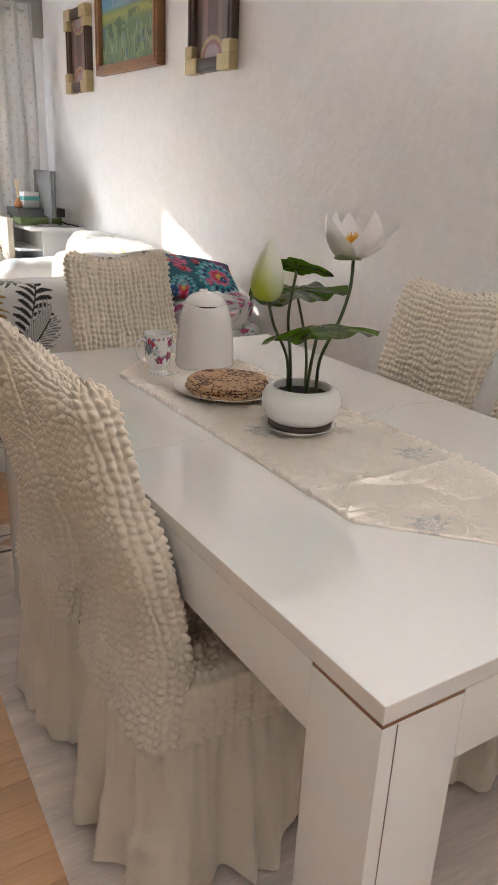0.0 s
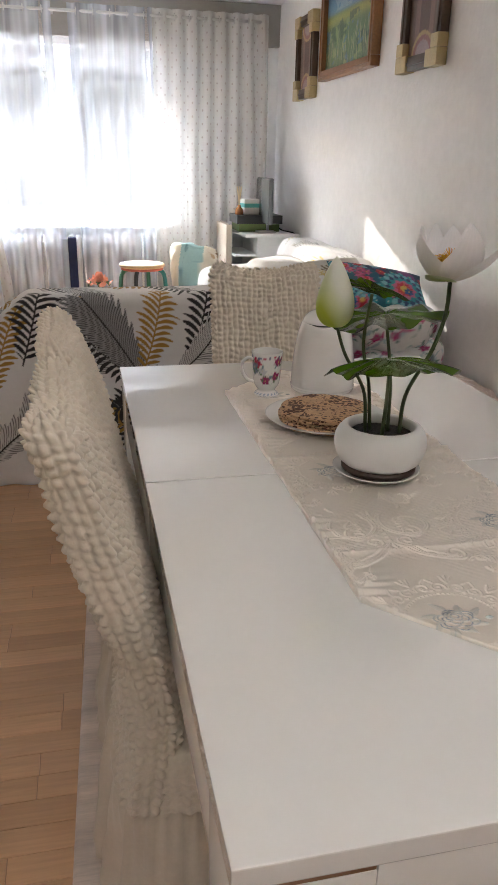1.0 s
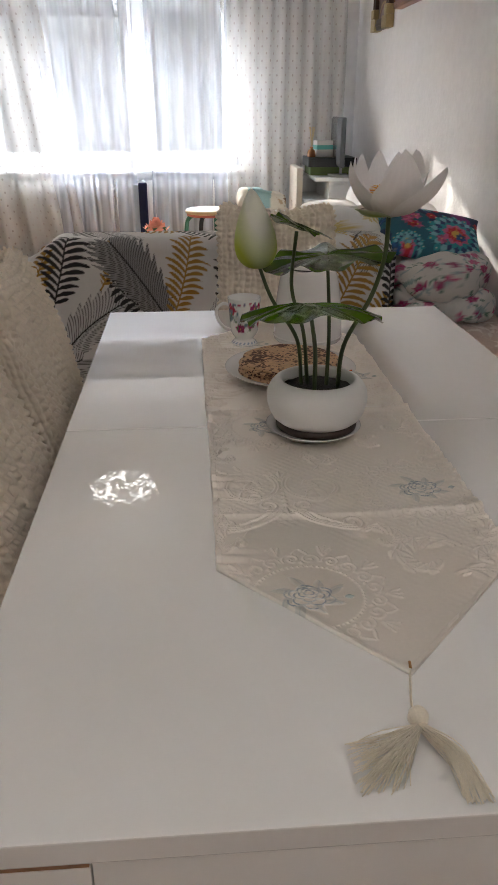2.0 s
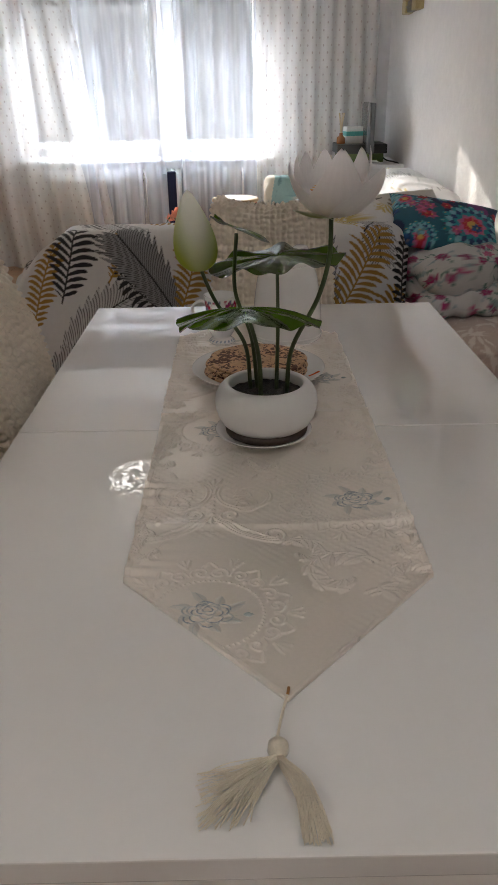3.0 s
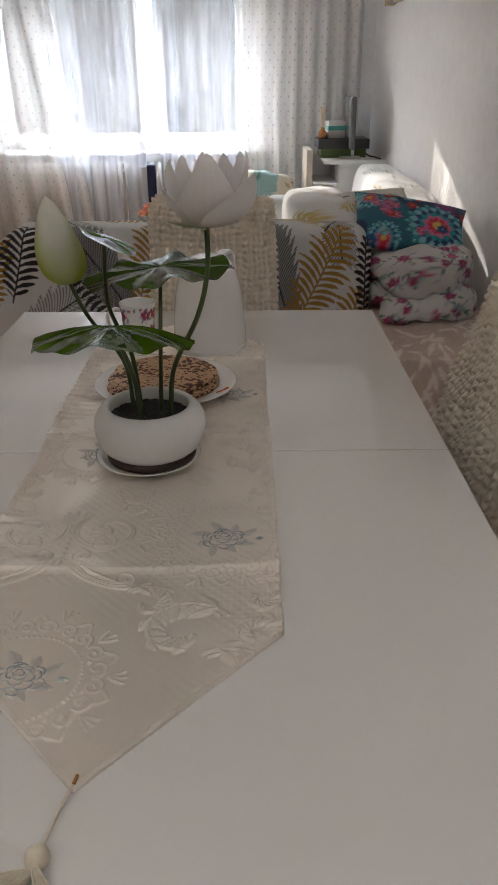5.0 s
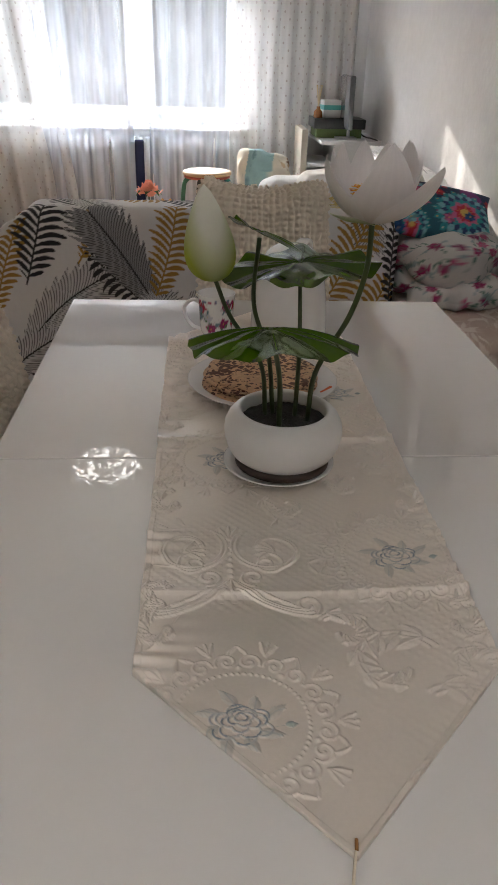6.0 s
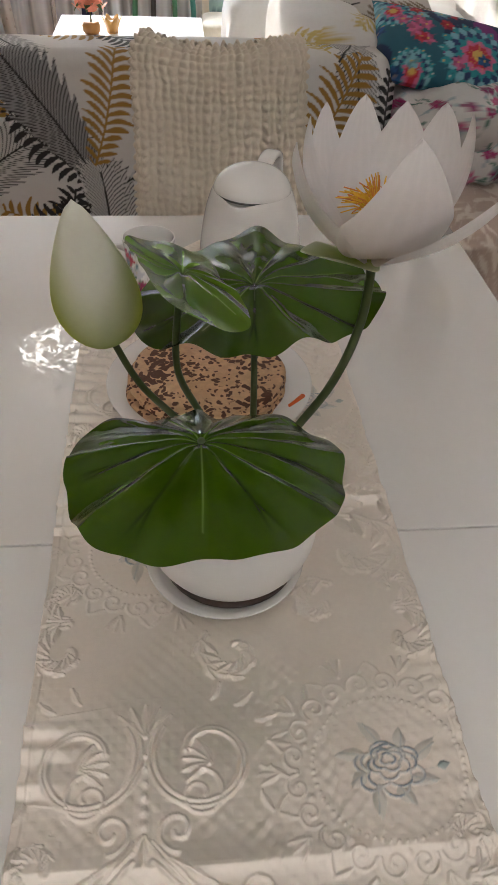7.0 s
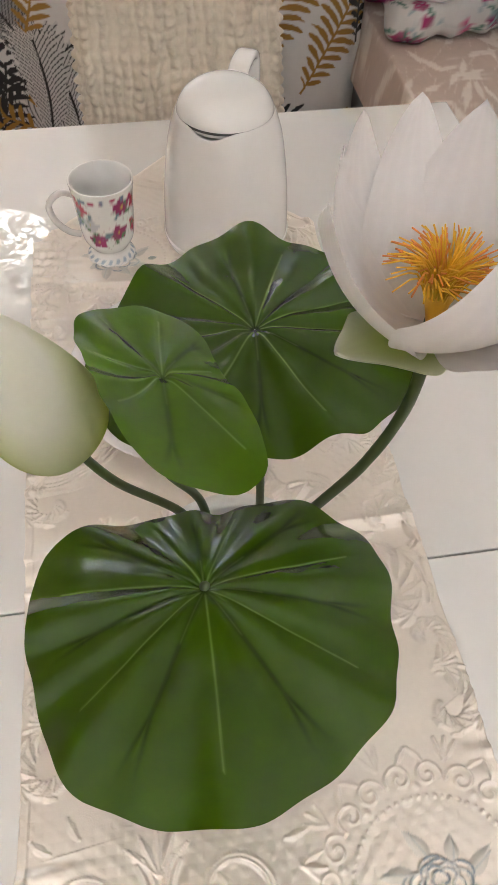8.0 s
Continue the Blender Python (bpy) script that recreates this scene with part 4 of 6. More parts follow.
# ---- table runner ----
RX0, RX1, RY0, RY1, RTIP0, RTIP1 = 0.705, 1.075, 0.787, 1.735, 0.592, 1.925
SATIN = (0.80, 0.735, 0.66)
cv = Canvas(RX0 - 0.01, RX1 + 0.01, RTIP0 - 0.01, RTIP1 + 0.01, 0.0009, SATIN)
waffle = np.sin(cv.U * 2 * np.pi / 0.0145) * np.sin(cv.V * 2 * np.pi / 0.0145)
cv.h += 0.00060 * waffle * np.clip(0.1 + 2.2 * fuzz(cv.U * 13, cv.V * 13, 11), 0, 1)


def spiral(u, v, r, turns, start, way, fade=0.85):
    t = np.linspace(0, 1, 60)
    return np.stack([u + r * (1 - fade * t) * np.cos(start + way * turns * 2 * np.pi * t), v + r * (1 - fade * t) * np.sin(start + way * turns * 2 * np.pi * t)], -1)


BLUE, PALE_BLUE = (0.22, 0.27, 0.31), (0.40, 0.43, 0.44)
H = 0.0023     # height of the woven relief
CORDW = 0.0036  # width of a raised cord


def cord(pts, w=1.0, h=1.0):
    cv.stroke(pts, CORDW * w, None, H * h)


def lobe(u, v, angle, length, width, bend=0.0, h=1.0):
    """A padded leaf: a raised blade with a cord down its middle."""
    cv.blade(u, v, angle, length, width, None, bend=bend, height=H * 0.75 * h)
    t = np.linspace(0.05, 0.85, 8)
    a, b = t * length, bend * length * t * t
    cord(np.stack([u + a * math.cos(angle) - b * math.sin(angle), v + a * math.sin(angle) + b * math.cos(angle)], -1), 0.55, 1.1 * h)


def rose(u, v, s):
    """A blue-grey cabbage rose: overlapping cupped petals round a tight heart, with leaves."""
    for b in (0.2, 0.95, 1.75, 2.6, 3.4, 4.15, 4.9, 5.65):
        ln = s * (0.024 + 0.006 * math.sin(b * 5))
        cv.blade(u + s * 0.020 * math.cos(b), v + s * 0.017 * math.sin(b), b + 0.25, ln, 0.012, (0.62, 0.59, 0.535), bend=0.2, height=H * 0.7)
        cv.stroke([(u + s * 0.022 * math.cos(b), v + s * 0.018 * math.sin(b)), (u + s * 0.022 * math.cos(b) + ln * 0.8 * math.cos(b + 0.35), v + s * 0.018 * math.sin(b) + ln * 0.8 * math.sin(b + 0.35))], 0.0010, (0.50, 0.51, 0.49), H * 0.5)
    for k, (r, n, rise) in enumerate(((0.0255, 6, -0.003), (0.0205, 5, -0.001), (0.0155, 5, 0.002), (0.0105, 4, 0.004), (0.0055, 3, 0.005))):
        for i in range(n):
            b = 2 * np.pi * (i + 0.5 * (k % 2)) / n - 0.4
            t = np.linspace(-1.0, 1.0, 16)
            rr = s * r * (1.04 - 0.26 * t * t)
            pts = np.stack([u + 1.12 * rr * np.cos(b + t * 2.9 / n), v + s * rise + 0.86 * rr * np.sin(b + t * 2.9 / n)], -1)
            cv.stroke(pts, 0.0021, (0.56, 0.56, 0.535), H * 0.7)
            cv.stroke(pts[2 + (i + k) % 4:10 + (i * 3 + k) % 5], 0.0013, BLUE if (i + k) % 3 else PALE_BLUE, H * 0.8)
    cv.blade(u + s * 0.040, v - s * 0.004, 0.15, 0.012, 0.007, (0.36, 0.42, 0.40), height=H)


def medallion(u, v):
    for i in range(64):
        b = 2 * np.pi * i / 64
        p = (u + 0.063 * math.cos(b), v + 0.060 * math.sin(b))
        cv.stroke([p, (p[0] + 0.0001, p[1])], 0.0024, None, H * 0.7)
    n = 10
    for i in range(n):
        b = 2 * np.pi * i / n
        for way in (1, -1):
            cu, cw = u + 0.078 * math.cos(b + way * 0.17), v + 0.075 * math.sin(b + way * 0.17)
            cord(spiral(cu, cw, 0.0115, 1.25, b + way * 1.5 + math.pi, way), 0.62, 0.62)
            lobe(u + 0.088 * math.cos(b + way * 0.2), v + 0.085 * math.sin(b + way * 0.2), b + way * 0.75, 0.017, 0.006, 0.25 * way, 0.6)
        for d in (-0.45, 0.0, 0.45):
            lobe(u + 0.089 * math.cos(b), v + 0.086 * math.sin(b), b + d, 0.022, 0.0065, 0.0, 0.6)
        p = (u + 0.071 * math.cos(b + math.pi / n), v + 0.068 * math.sin(b + math.pi / n))
        cv.stroke([p, (p[0] + 0.0001, p[1])], 0.0045, None, H)
    rose(u, v, 1.0)


def scrolls(u, v):
    """Two facing C-scrolls with leaves in their bowls, a beaded stem between and swags below."""
    for way in (1, -1):
        cu, cw = u + way * 0.050, v + 0.006
        for r in (0.050, 0.0445):
            cord(spiral(cu, cw, r, 1.05, math.pi / 2 + way * 0.9, way, 0.62), 0.85)
        cord(spiral(cu - way * 0.006, cw - 0.030, 0.021, 1.3, math.pi / 2, -way, 0.8), 0.8)
        for k in range(5):
            b = math.pi / 2 + way * (0.3 + 0.42 * k)
            lobe(cu + way * 0.004, cw - 0.006, b, 0.027, 0.0095, 0.25 * way)
        for k in range(6):
            b = math.pi / 2 - way * (0.1 + 0.42 * k)
            lobe(cu + 0.053 * math.cos(b), cw + 0.051 * math.sin(b), b - way * 0.7, 0.021, 0.008, 0.3 * way, 0.9)
        t = np.linspace(0, 1, 24)
        for off in (0.0, 0.008, 0.015):
            cord(np.stack([u + way * (0.008 + (0.088 - off) * t), v - 0.062 - 0.052 * np.sin(np.pi * (0.5 * t + 0.06)) + off * 0.9 * (1 - 0.3 * t)], -1), 0.8)
        cord(spiral(u + way * 0.083, v - 0.098, 0.017, 1.25, -math.pi / 2, way, 0.8), 0.8)
        for k in range(4):
            lobe(u + way * (0.020 + 0.016 * k), v - 0.070 - 0.009 * k, -math.pi / 2 + way * 0.9, 0.020, 0.007, 0.2 * way)
        cord(spiral(u + way * 0.026, v - 0.050, 0.016, 1.2, -math.pi / 2, -way, 0.8), 0.8)
    for k in range(6):
        p = (u, v - 0.046 + k * 0.011)
        cv.stroke([p, (p[0] + 0.0001, p[1])], 0.0062 - 0.0006 * k, None, H * 1.2)
    for b in (0.75, 1.15, 1.57, 1.99, 2.39):
        lobe(u, v + 0.024, b, 0.034, 0.009)
    for b in (-0.9, -1.57, -2.24):
        lobe(u, v - 0.052, b, 0.026, 0.008)


def acanthus(u, v, start, way, size):
    """A large curling acanthus leaf: a double stem with lobes inside the curl."""
    path = spiral(u, v, size, 0.85, start, way, 0.72)
    cord(path)
    cord(spiral(u, v, size * 0.86, 0.85, start + 0.06 * way, way, 0.72), 0.8)
    for i in range(3, 50, 5):
        p, d = path[i], path[i + 2] - path[i]
        b = math.atan2(d[1], d[0])
        lobe(p[0], p[1], b + way * 0.75, size * 0.72 * (1 - i / 80), 0.30 * size, 0.25 * way, 1.35)
        if i % 2:
            lobe(p[0], p[1], b - way * 0.5, size * 0.60 * (1 - i / 80), 0.26 * size, 0.3 * way, 1.2)


for k in range(6):
    y = 0.723 + 0.2435 * k
    near_x, far_x, way = (0.808, 0.995, 1) if k % 2 == 0 else (1.006, 0.806, -1)
    medallion(near_x, y)
    if k % 2:
        scrolls(far_x, y + 0.012)
    else:
        acanthus(far_x + 0.028, y - 0.012, 2.2, -1, 0.056)
        acanthus(far_x - 0.030, y + 0.066, 0.5, 1, 0.056)
        acanthus(far_x + 0.052, y + 0.062, -1.2, 1, 0.040)
        acanthus(far_x - 0.022, y - 0.078, 1.0, 1, 0.030)
    for x, st, wy in ((0.728, 1.4, 1), (1.052, 1.7, -1)):
        acanthus(x, y + 0.122, st, wy, 0.034)
        acanthus(x, y - 0.060, -st, -wy, 0.026)
    acanthus(0.905 + 0.02 * way, y + 0.115, 2.4, -way, 0.034)
nu, nv = 400, 1420
u = np.linspace(RX0, RX1, nu)[None]
mid = (RX0 + RX1) / 2
y_lo = RTIP0 + np.abs(u - mid) / (RX1 - mid) * (RY0 - RTIP0)
y_hi = RTIP1 - np.abs(u - mid) / (RX1 - mid) * (RTIP1 - RY1)
w = np.linspace(0, 1, nv)[:, None]
Y = y_lo + (y_hi - y_lo) * w
X = u + 0 * w
col, hh = cv.at(X, Y)
edge_l = np.exp(-((X - RX0) / 0.038) ** 2) + 0.5 * np.exp(-((X - RX1) / 0.022) ** 2)
lift = 0.0016 + hh + 0.0009 * (1 + fuzz(X * 24, Y * 24, 31)) + 0.0020 * (1 + fuzz(X * 9, Y * 11, 33))
for yc, hgt in ((0.903, 0.0042), (1.272, 0.0065), (1.648, 0.005)):
    lift = lift + hgt * np.exp(-(np.abs(Y - yc - 0.003 * fuzz(X * 20, 0 * Y, 8)) / np.where(Y < yc, 0.006, 0.014)) ** 1.5)
lift = lift + edge_l * (0.0026 + 0.0026 * np.sin(Y * 300 + 2.5 * fuzz(Y * 40, X * 4, 14))) * (fuzz(Y * 9, X * 2, 15) > -0.5)
hem = np.minimum(np.minimum(X - RX0, RX1 - X), np.minimum(Y - y_lo, y_hi - Y))
lift = lift + 0.0008 * (hem < 0.008)
X = X + 0.0006 * np.sin(Y * 60 + u * 9) * (edge_l + np.exp(-((X - RX1) / 0.02) ** 2)) - 0.002 * (Y > 1.272) * edge_l
Zr = TZ + lift
Zr[0], Zr[-1], Zr[:, 0], Zr[:, -1] = TZ + 0.0004, TZ + 0.0004, TZ + 0.0004, TZ + 0.0004
runner = thing("table_runner", "cream jacquard table runner with raised scrolls and blue-grey roses", "table runner", at=pose(0, 0, 0))
link("cloth", grid("cloth", np.stack([X, Y, Zr], -1), col), RUNNER, runner)
CORD = surface("cream_silk_thread", (0.76, 0.68, 0.54), 0.5, var=0.15, scales=(60, 400), sheen=0.4)
tassel = link("tassel", lathe("tassel", [(0.0, -0.010), (0.006, -0.009), (0.0095, -0.003), (0.009, 0.004), (0.005, 0.009), (0.0, 0.010)], 24), CORD, runner, "cream silk tassel")
tassel.location = (0.8775, 0.530, TZ + 0.010)
link("cord", tube("cord", [(0.8895, 0.598, TZ + 0.004), (0.8835, 0.575, TZ + 0.004), (0.8785, 0.552, TZ + 0.003), (0.8775, 0.536, TZ + 0.010)], 0.0014, 30, 6), CORD, runner)
link("button", tube("button", [(0.8915, 0.607, TZ + 0.005), (0.8900, 0.598, TZ + 0.005)], 0.0016, 6, 6), surface("bronze_bead", (0.42, 0.2, 0.06), 0.4, metal=0.4), runner)
TV, TF = [], []
for k in range(230):
    if k % 5 < 3:
        end = np.array((0.806 + 0.030 * rng.rand() + 0.03 * rng.rand() ** 3, 0.456 + 0.055 * rng.rand(), TZ + 0.001 + 0.004 * rng.rand()))
        bow = np.array((-0.006, -0.010, 0.012 * rng.rand()))
    else:
        end = np.array((0.893 + 0.024 * rng.rand(), 0.442 + 0.012 * rng.rand(), TZ + 0.001 + 0.004 * rng.rand()))
        bow = np.array((0.006, 0.0, 0.010 * rng.rand()))
    st = np.array((0.8775 + 0.006 * (rng.rand() - 0.5), 0.523, TZ + 0.003 + 0.008 * rng.rand()))
    md = st * 0.5 + end * 0.5 + bow + 0.006 * (rng.rand(3) - 0.5) * np.array((1, 1, 0.4))
    md[2] = max(md[2], TZ + 0.001)
    me = tube("t", [st, md, end], (0.0007, 0.0005), 9, 4)
    co = np.empty(len(me.vertices) * 3)
    me.vertices.foreach_get("co", co)
    base_i = sum(len(v) for v in TV)
    TV.append(co.reshape(-1, 3))
    TF += [[base_i + i for i in p.vertices] for p in me.polygons]
    bpy.data.meshes.remove(me)
me = bpy.data.meshes.new("fringe")
me.from_pydata(np.concatenate(TV).tolist(), [], TF)
fr = link("fringe", me, CORD, runner, "loose silk threads")

# ---- crockery ----
mug = thing("mug", "white footed porcelain mug printed with red and blue flowers", "mug", at=pose(0.803, 1.712, TZ + 0.0015) @ Matrix.Diagonal((0.93, 0.93, 0.93, 1.0)))
prof = [(0.0, 0.004), (0.024, 0.002), (0.0325, 0.0), (0.033, 0.003), (0.029, 0.008), (0.0235, 0.013), (0.0235, 0.017), (0.0285, 0.024), (0.0335, 0.034), (0.036, 0.05),
        (0.0372, 0.07), (0.0385, 0.09), (0.0408, 0.112), (0.0415, 0.1175), (0.0405, 0.1185), (0.0388, 0.1165), (0.0365, 0.10), (0.035, 0.07), (0.0335, 0.045), (0.026, 0.028), (0.0, 0.026)]
fine = smooth_curve(prof, 90)
fine[:, 0] = np.maximum(fine[:, 0], 0)
seg = 150
ring_a = np.linspace(0, 2 * np.pi, seg, endpoint=False)
mcv = Canvas(-0.01, 0.25, 0.0, 0.125, 0.001, (0.80, 0.785, 0.765))
rng2 = np.random.RandomState(11)
for k in range(26):
    fu, fv = rng2.uniform(0, 0.236), rng2.uniform(0.036, 0.096)
    tone = [(0.42, 0.03, 0.07), (0.55, 0.10, 0.16), (0.16, 0.20, 0.27), (0.30, 0.03, 0.12), (0.55, 0.55, 0.60)][k % 5]
    for i in range(5):
        mcv.blade(fu, fv, i * 1.257 + k, 0.0130 + 0.005 * rng2.rand(), 0.011, tone)
    mcv.stroke([(fu, fv), (fu + 0.0002, fv)], 0.003, (0.62, 0.45, 0.1))
    for i in range(3):
        mcv.blade(fu + 0.008 * math.cos(k + i), fv + 0.008 * math.sin(k + i), k + 2.0 * i, 0.013, 0.005, (0.10, 0.19, 0.10) if i else (0.17, 0.24, 0.28))
for k in range(18):
    fu = 0.236 * k / 18
    mcv.blade(fu, 0.108, 0.2 * math.sin(k), 0.011, 0.006, [(0.42, 0.03, 0.1), (0.16, 0.2, 0.3)][k % 2])
    mcv.blade(fu, 0.006, 0.3, 0.009, 0.004, (0.35, 0.42, 0.5))
outer = np.arange(90) < 60
uu = np.broadcast_to(ring_a[None] / (2 * np.pi) * 0.236, (90, seg))
mc, _ = mcv.at(uu, np.broadcast_to(fine[:, 1:2], (90, seg)))
mc = np.where(outer[:, None, None], mc, np.array((0.80, 0.785, 0.765)))
PRINTED_GLAZE = surface("printed_porcelain", (0.8, 0.8, 0.8), 0.14, printed=True, var=0.02, coat=0.4)
link("body", lathe("body", [tuple(p) for p in fine], seg, colours=mc), PRINTED_GLAZE, mug)
link("handle", tube("handle", [(-0.036, -0.002, 0.098), (-0.052, -0.004, 0.104), (-0.069, -0.006, 0.090), (-0.066, -0.006, 0.066), (-0.052, -0.004, 0.046), (-0.036, -0.002, 0.038)], 0.0042, 34, 10), GLAZE, mug)

jug = thing("vacuum_jug", "white tapered vacuum jug with a domed lid", "jug", at=pose(0.955, 1.735, TZ + 0.0025) @ Matrix.Diagonal((1.0, 1.0, 0.965, 1.0)))
jprof = smooth_curve([(0.0, 0.0), (0.066, 0.0), (0.0775, 0.003), (0.0795, 0.010), (0.0795, 0.030), (0.0775, 0.07), (0.0735, 0.11), (0.068, 0.145), (0.0625, 0.165), (0.0585, 0.176), (0.056, 0.179), (0.0535, 0.176), (0.052, 0.168), (0.0, 0.165)], 70)
jprof[:, 0] = np.maximum(jprof[:, 0], 0)
aa = np.linspace(0, 2 * np.pi, 96, endpoint=False)
rr, zz = jprof[:, :1], jprof[:, 1:]
lip = np.exp(-((np.angle(np.exp(1j * (aa - math.radians(245)))) / 0.36) ** 2))[None]
near_top = np.clip((zz - 0.150) / 0.028, 0, 1)
P = np.stack([(rr + 0.012 * lip * near_top * (rr > 0.05) * 0.7) * np.cos(aa), (rr + 0.012 * lip * near_top * (rr > 0.05) * 0.7) * np.sin(aa), zz - 0.005 * lip * near_top], -1)
link("body", grid("body", P, around=True), GLAZE, jug)
link("base_ring", lathe("base_ring", [(0.0797, 0.0105), (0.0812, 0.012), (0.0812, 0.014), (0.0797, 0.0155)], 72), GLAZE, jug)
lid_prof = smooth_curve([(0.0555, 0.172), (0.0565, 0.178), (0.0545, 0.186), (0.047, 0.197), (0.034, 0.206), (0.018, 0.2105), (0.0, 0.2115)], 30)
lid_prof[:, 0] = np.maximum(lid_prof[:, 0], 0)
link("lid", lathe("lid", [tuple(p) for p in lid_prof], 72), GLAZE, jug)
link("lid_gap", lathe("lid_gap", [(0.0560, 0.1755), (0.0572, 0.1765), (0.0574, 0.178), (0.0562, 0.1792)], 72), surface("dark_gap", (0.06, 0.06, 0.06), 0.6), jug)
h_dir = math.radians(66)
ch, sh = math.cos(h_dir), math.sin(h_dir)
hp = [(0.052, 0.192), (0.070, 0.199), (0.096, 0.197), (0.110, 0.180), (0.112, 0.120), (0.103, 0.070), (0.082, 0.045), (0.074, 0.042)]
hc = smooth_curve([(r_ * ch, r_ * sh, z_) for r_, z_ in hp], 40)
wide_v = np.array((-sh, ch, 0)) * 0.0125
dd = np.gradient(hc, axis=0)
dd /= np.linalg.norm(dd, axis=1)[:, None]
nn = np.cross(dd, np.array((-sh, ch, 0))) * 0.006
sec = np.linspace(0, 2 * np.pi, 14, endpoint=False)
SQ = lambda v: np.sign(v) * np.abs(v) ** 0.5
P = hc[:, None] + SQ(np.cos(sec))[None, :, None] * wide_v[None, None] + SQ(np.sin(sec))[None, :, None] * nn[:, None]
P = np.concatenate([np.repeat(hc[:1, None], 14, 1), P, np.repeat(hc[-1:, None], 14, 1)])
link("handle", grid("handle", P, around=True), GLAZE, jug)

plate = link("plate", lathe("plate", [tuple(p) for p in smooth_curve([(0.0, 0.001), (0.06, 0.0005), (0.078, 0.001), (0.086, 0.006), (0.110, 0.013), (0.131, 0.0185), (0.1335, 0.0195), (0.132, 0.0205), (0.110, 0.0155), (0.084, 0.009), (0.074, 0.005), (0.0, 0.0045)], 48)], 90), GLAZE)
plate.location = (0.882, 1.482, TZ + 0.0028)
tagged(plate, "white porcelain dinner plate under the pancakes", "plate")


def pancake_material():
    m = surface("pancake", (0.58, 0.36, 0.205), 0.6, var=0.3, scales=(25, 140), bump=0.5, bump_scale=160, bump_size=0.003)
    N, L = m.node_tree.nodes, m.node_tree.links
    co = N.new("ShaderNodeTexCoord")
    wob = N.new("ShaderNodeTexNoise")
    wob.inputs["Scale"].default_value = 60.0
    mixv = N.new("ShaderNodeMix")
    mixv.data_type = "VECTOR"
    mixv.inputs["Factor"].default_value = 0.018
    L.new(co.outputs["Object"], wob.inputs["Vector"])
    L.new(co.outputs["Object"], mixv.inputs["A"])
    L.new(wob.outputs["Color"], mixv.inputs["B"])
    vor = N.new("ShaderNodeTexVoronoi")
    vor.inputs["Scale"].default_value = 125.0
    L.new(mixv.outputs["Result"], vor.inputs["Vector"])
    big = N.new("ShaderNodeTexNoise")
    big.inputs["Scale"].default_value = 22.0
    L.new(co.outputs["Object"], big.inputs["Vector"])
    sub = N.new("ShaderNodeMath")
    sub.operation = "MULTIPLY_ADD"
    sub.inputs[1].default_value, sub.inputs[2].default_value = 1.3, -0.19
    L.new(big.outputs["Fac"], sub.inputs[0])
    less = N.new("ShaderNodeMath")
    less.operation = "SUBTRACT"
    L.new(sub.outputs[0], less.inputs[0])
    L.new(vor.outputs["Distance"], less.inputs[1])
    rng_n = N.new("ShaderNodeMapRange")
    rng_n.inputs["From Min"].default_value, rng_n.inputs["From Max"].default_value = 0.0, 0.10
    L.new(less.outputs[0], rng_n.inputs["Value"])
    cm = N.new("ShaderNodeMix")
    cm.data_type = "RGBA"
    cm.inputs["B"].default_value = (0.075, 0.022, 0.008, 1)
    b = N["Principled BSDF"]
    L.new(b.inputs["Base Color"].links[0].from_socket, cm.inputs["A"])
    L.new(rng_n.outputs["Result"], cm.inputs["Factor"])
    L.new(cm.outputs["Result"], b.inputs["Base Color"])
    return m


PANCAKE = pancake_material()
stack = thing("pancake_stack", "stack of thin browned pancakes on the plate", "pancakes", at=pose(0.878, 1.478, TZ + 0.0085))
for k in range(7):
    n, m = 20, 80
    a = np.linspace(0, 2 * np.pi, m, endpoint=False)
    R = (0.104 - 0.0012 * k) * (1 + 0.018 * np.sin(3 * a + k * 1.9) + 0.012 * np.sin(7 * a + k))
    f = np.concatenate([np.linspace(0.01, 1, n), [1.012, 0.99]])[:, None]
    dz = np.concatenate([np.zeros(n), [-0.002, -0.0042]])[:, None]
    x, y = f * R * np.cos(a), f * R * np.sin(a)
    z = 0.0045 + 0.0046 * k + dz + 0.0012 * fuzz(x * 40, y * 40, k) - 0.0025 * np.clip(f - 0.8, 0, 1) * (1 + np.sin(4 * a + k * 2))
    o = link("pancake", grid("pancake", np.stack([x, y, z], -1), around=True), PANCAKE, stack)
    o.location = (0.003 * math.sin(k * 2.3), 0.003 * math.cos(k * 1.7), 0)
    o.rotation_euler = (0, 0, k * 1.3)
link("jam_smear", grid("jam_smear", np.stack([0.113 + 0.012 * np.linspace(-1, 1, 10)[None] * (1 - 0.3 * np.linspace(-1, 1, 8)[:, None] ** 2), -0.045 + 0.006 * np.linspace(-1, 1, 8)[:, None] + 0.008 * np.linspace(-1, 1, 10)[None],
     0.0100 + 0.003 * np.linspace(0, 1, 10)[None] + 0.0015 * (1 - np.linspace(-1, 1, 8)[:, None] ** 2)], -1)), surface("orange_jam", (0.55, 0.10, 0.02), 0.25), stack, "orange jam smear")

# ---- sofa with the leaf-printed throw ----
INK, GREY, OCHRE, PAPER = (0.018, 0.018, 0.02), (0.20, 0.20, 0.21), (0.36, 0.20, 0.035), (0.72, 0.71, 0.70)
SL, SR, SY, STOP = -0.10, 1.515, 3.0, 0.80
lc = Canvas(SL - 0.3, SR + 0.3, -0.3, 1.6, 0.0022, PAPER)


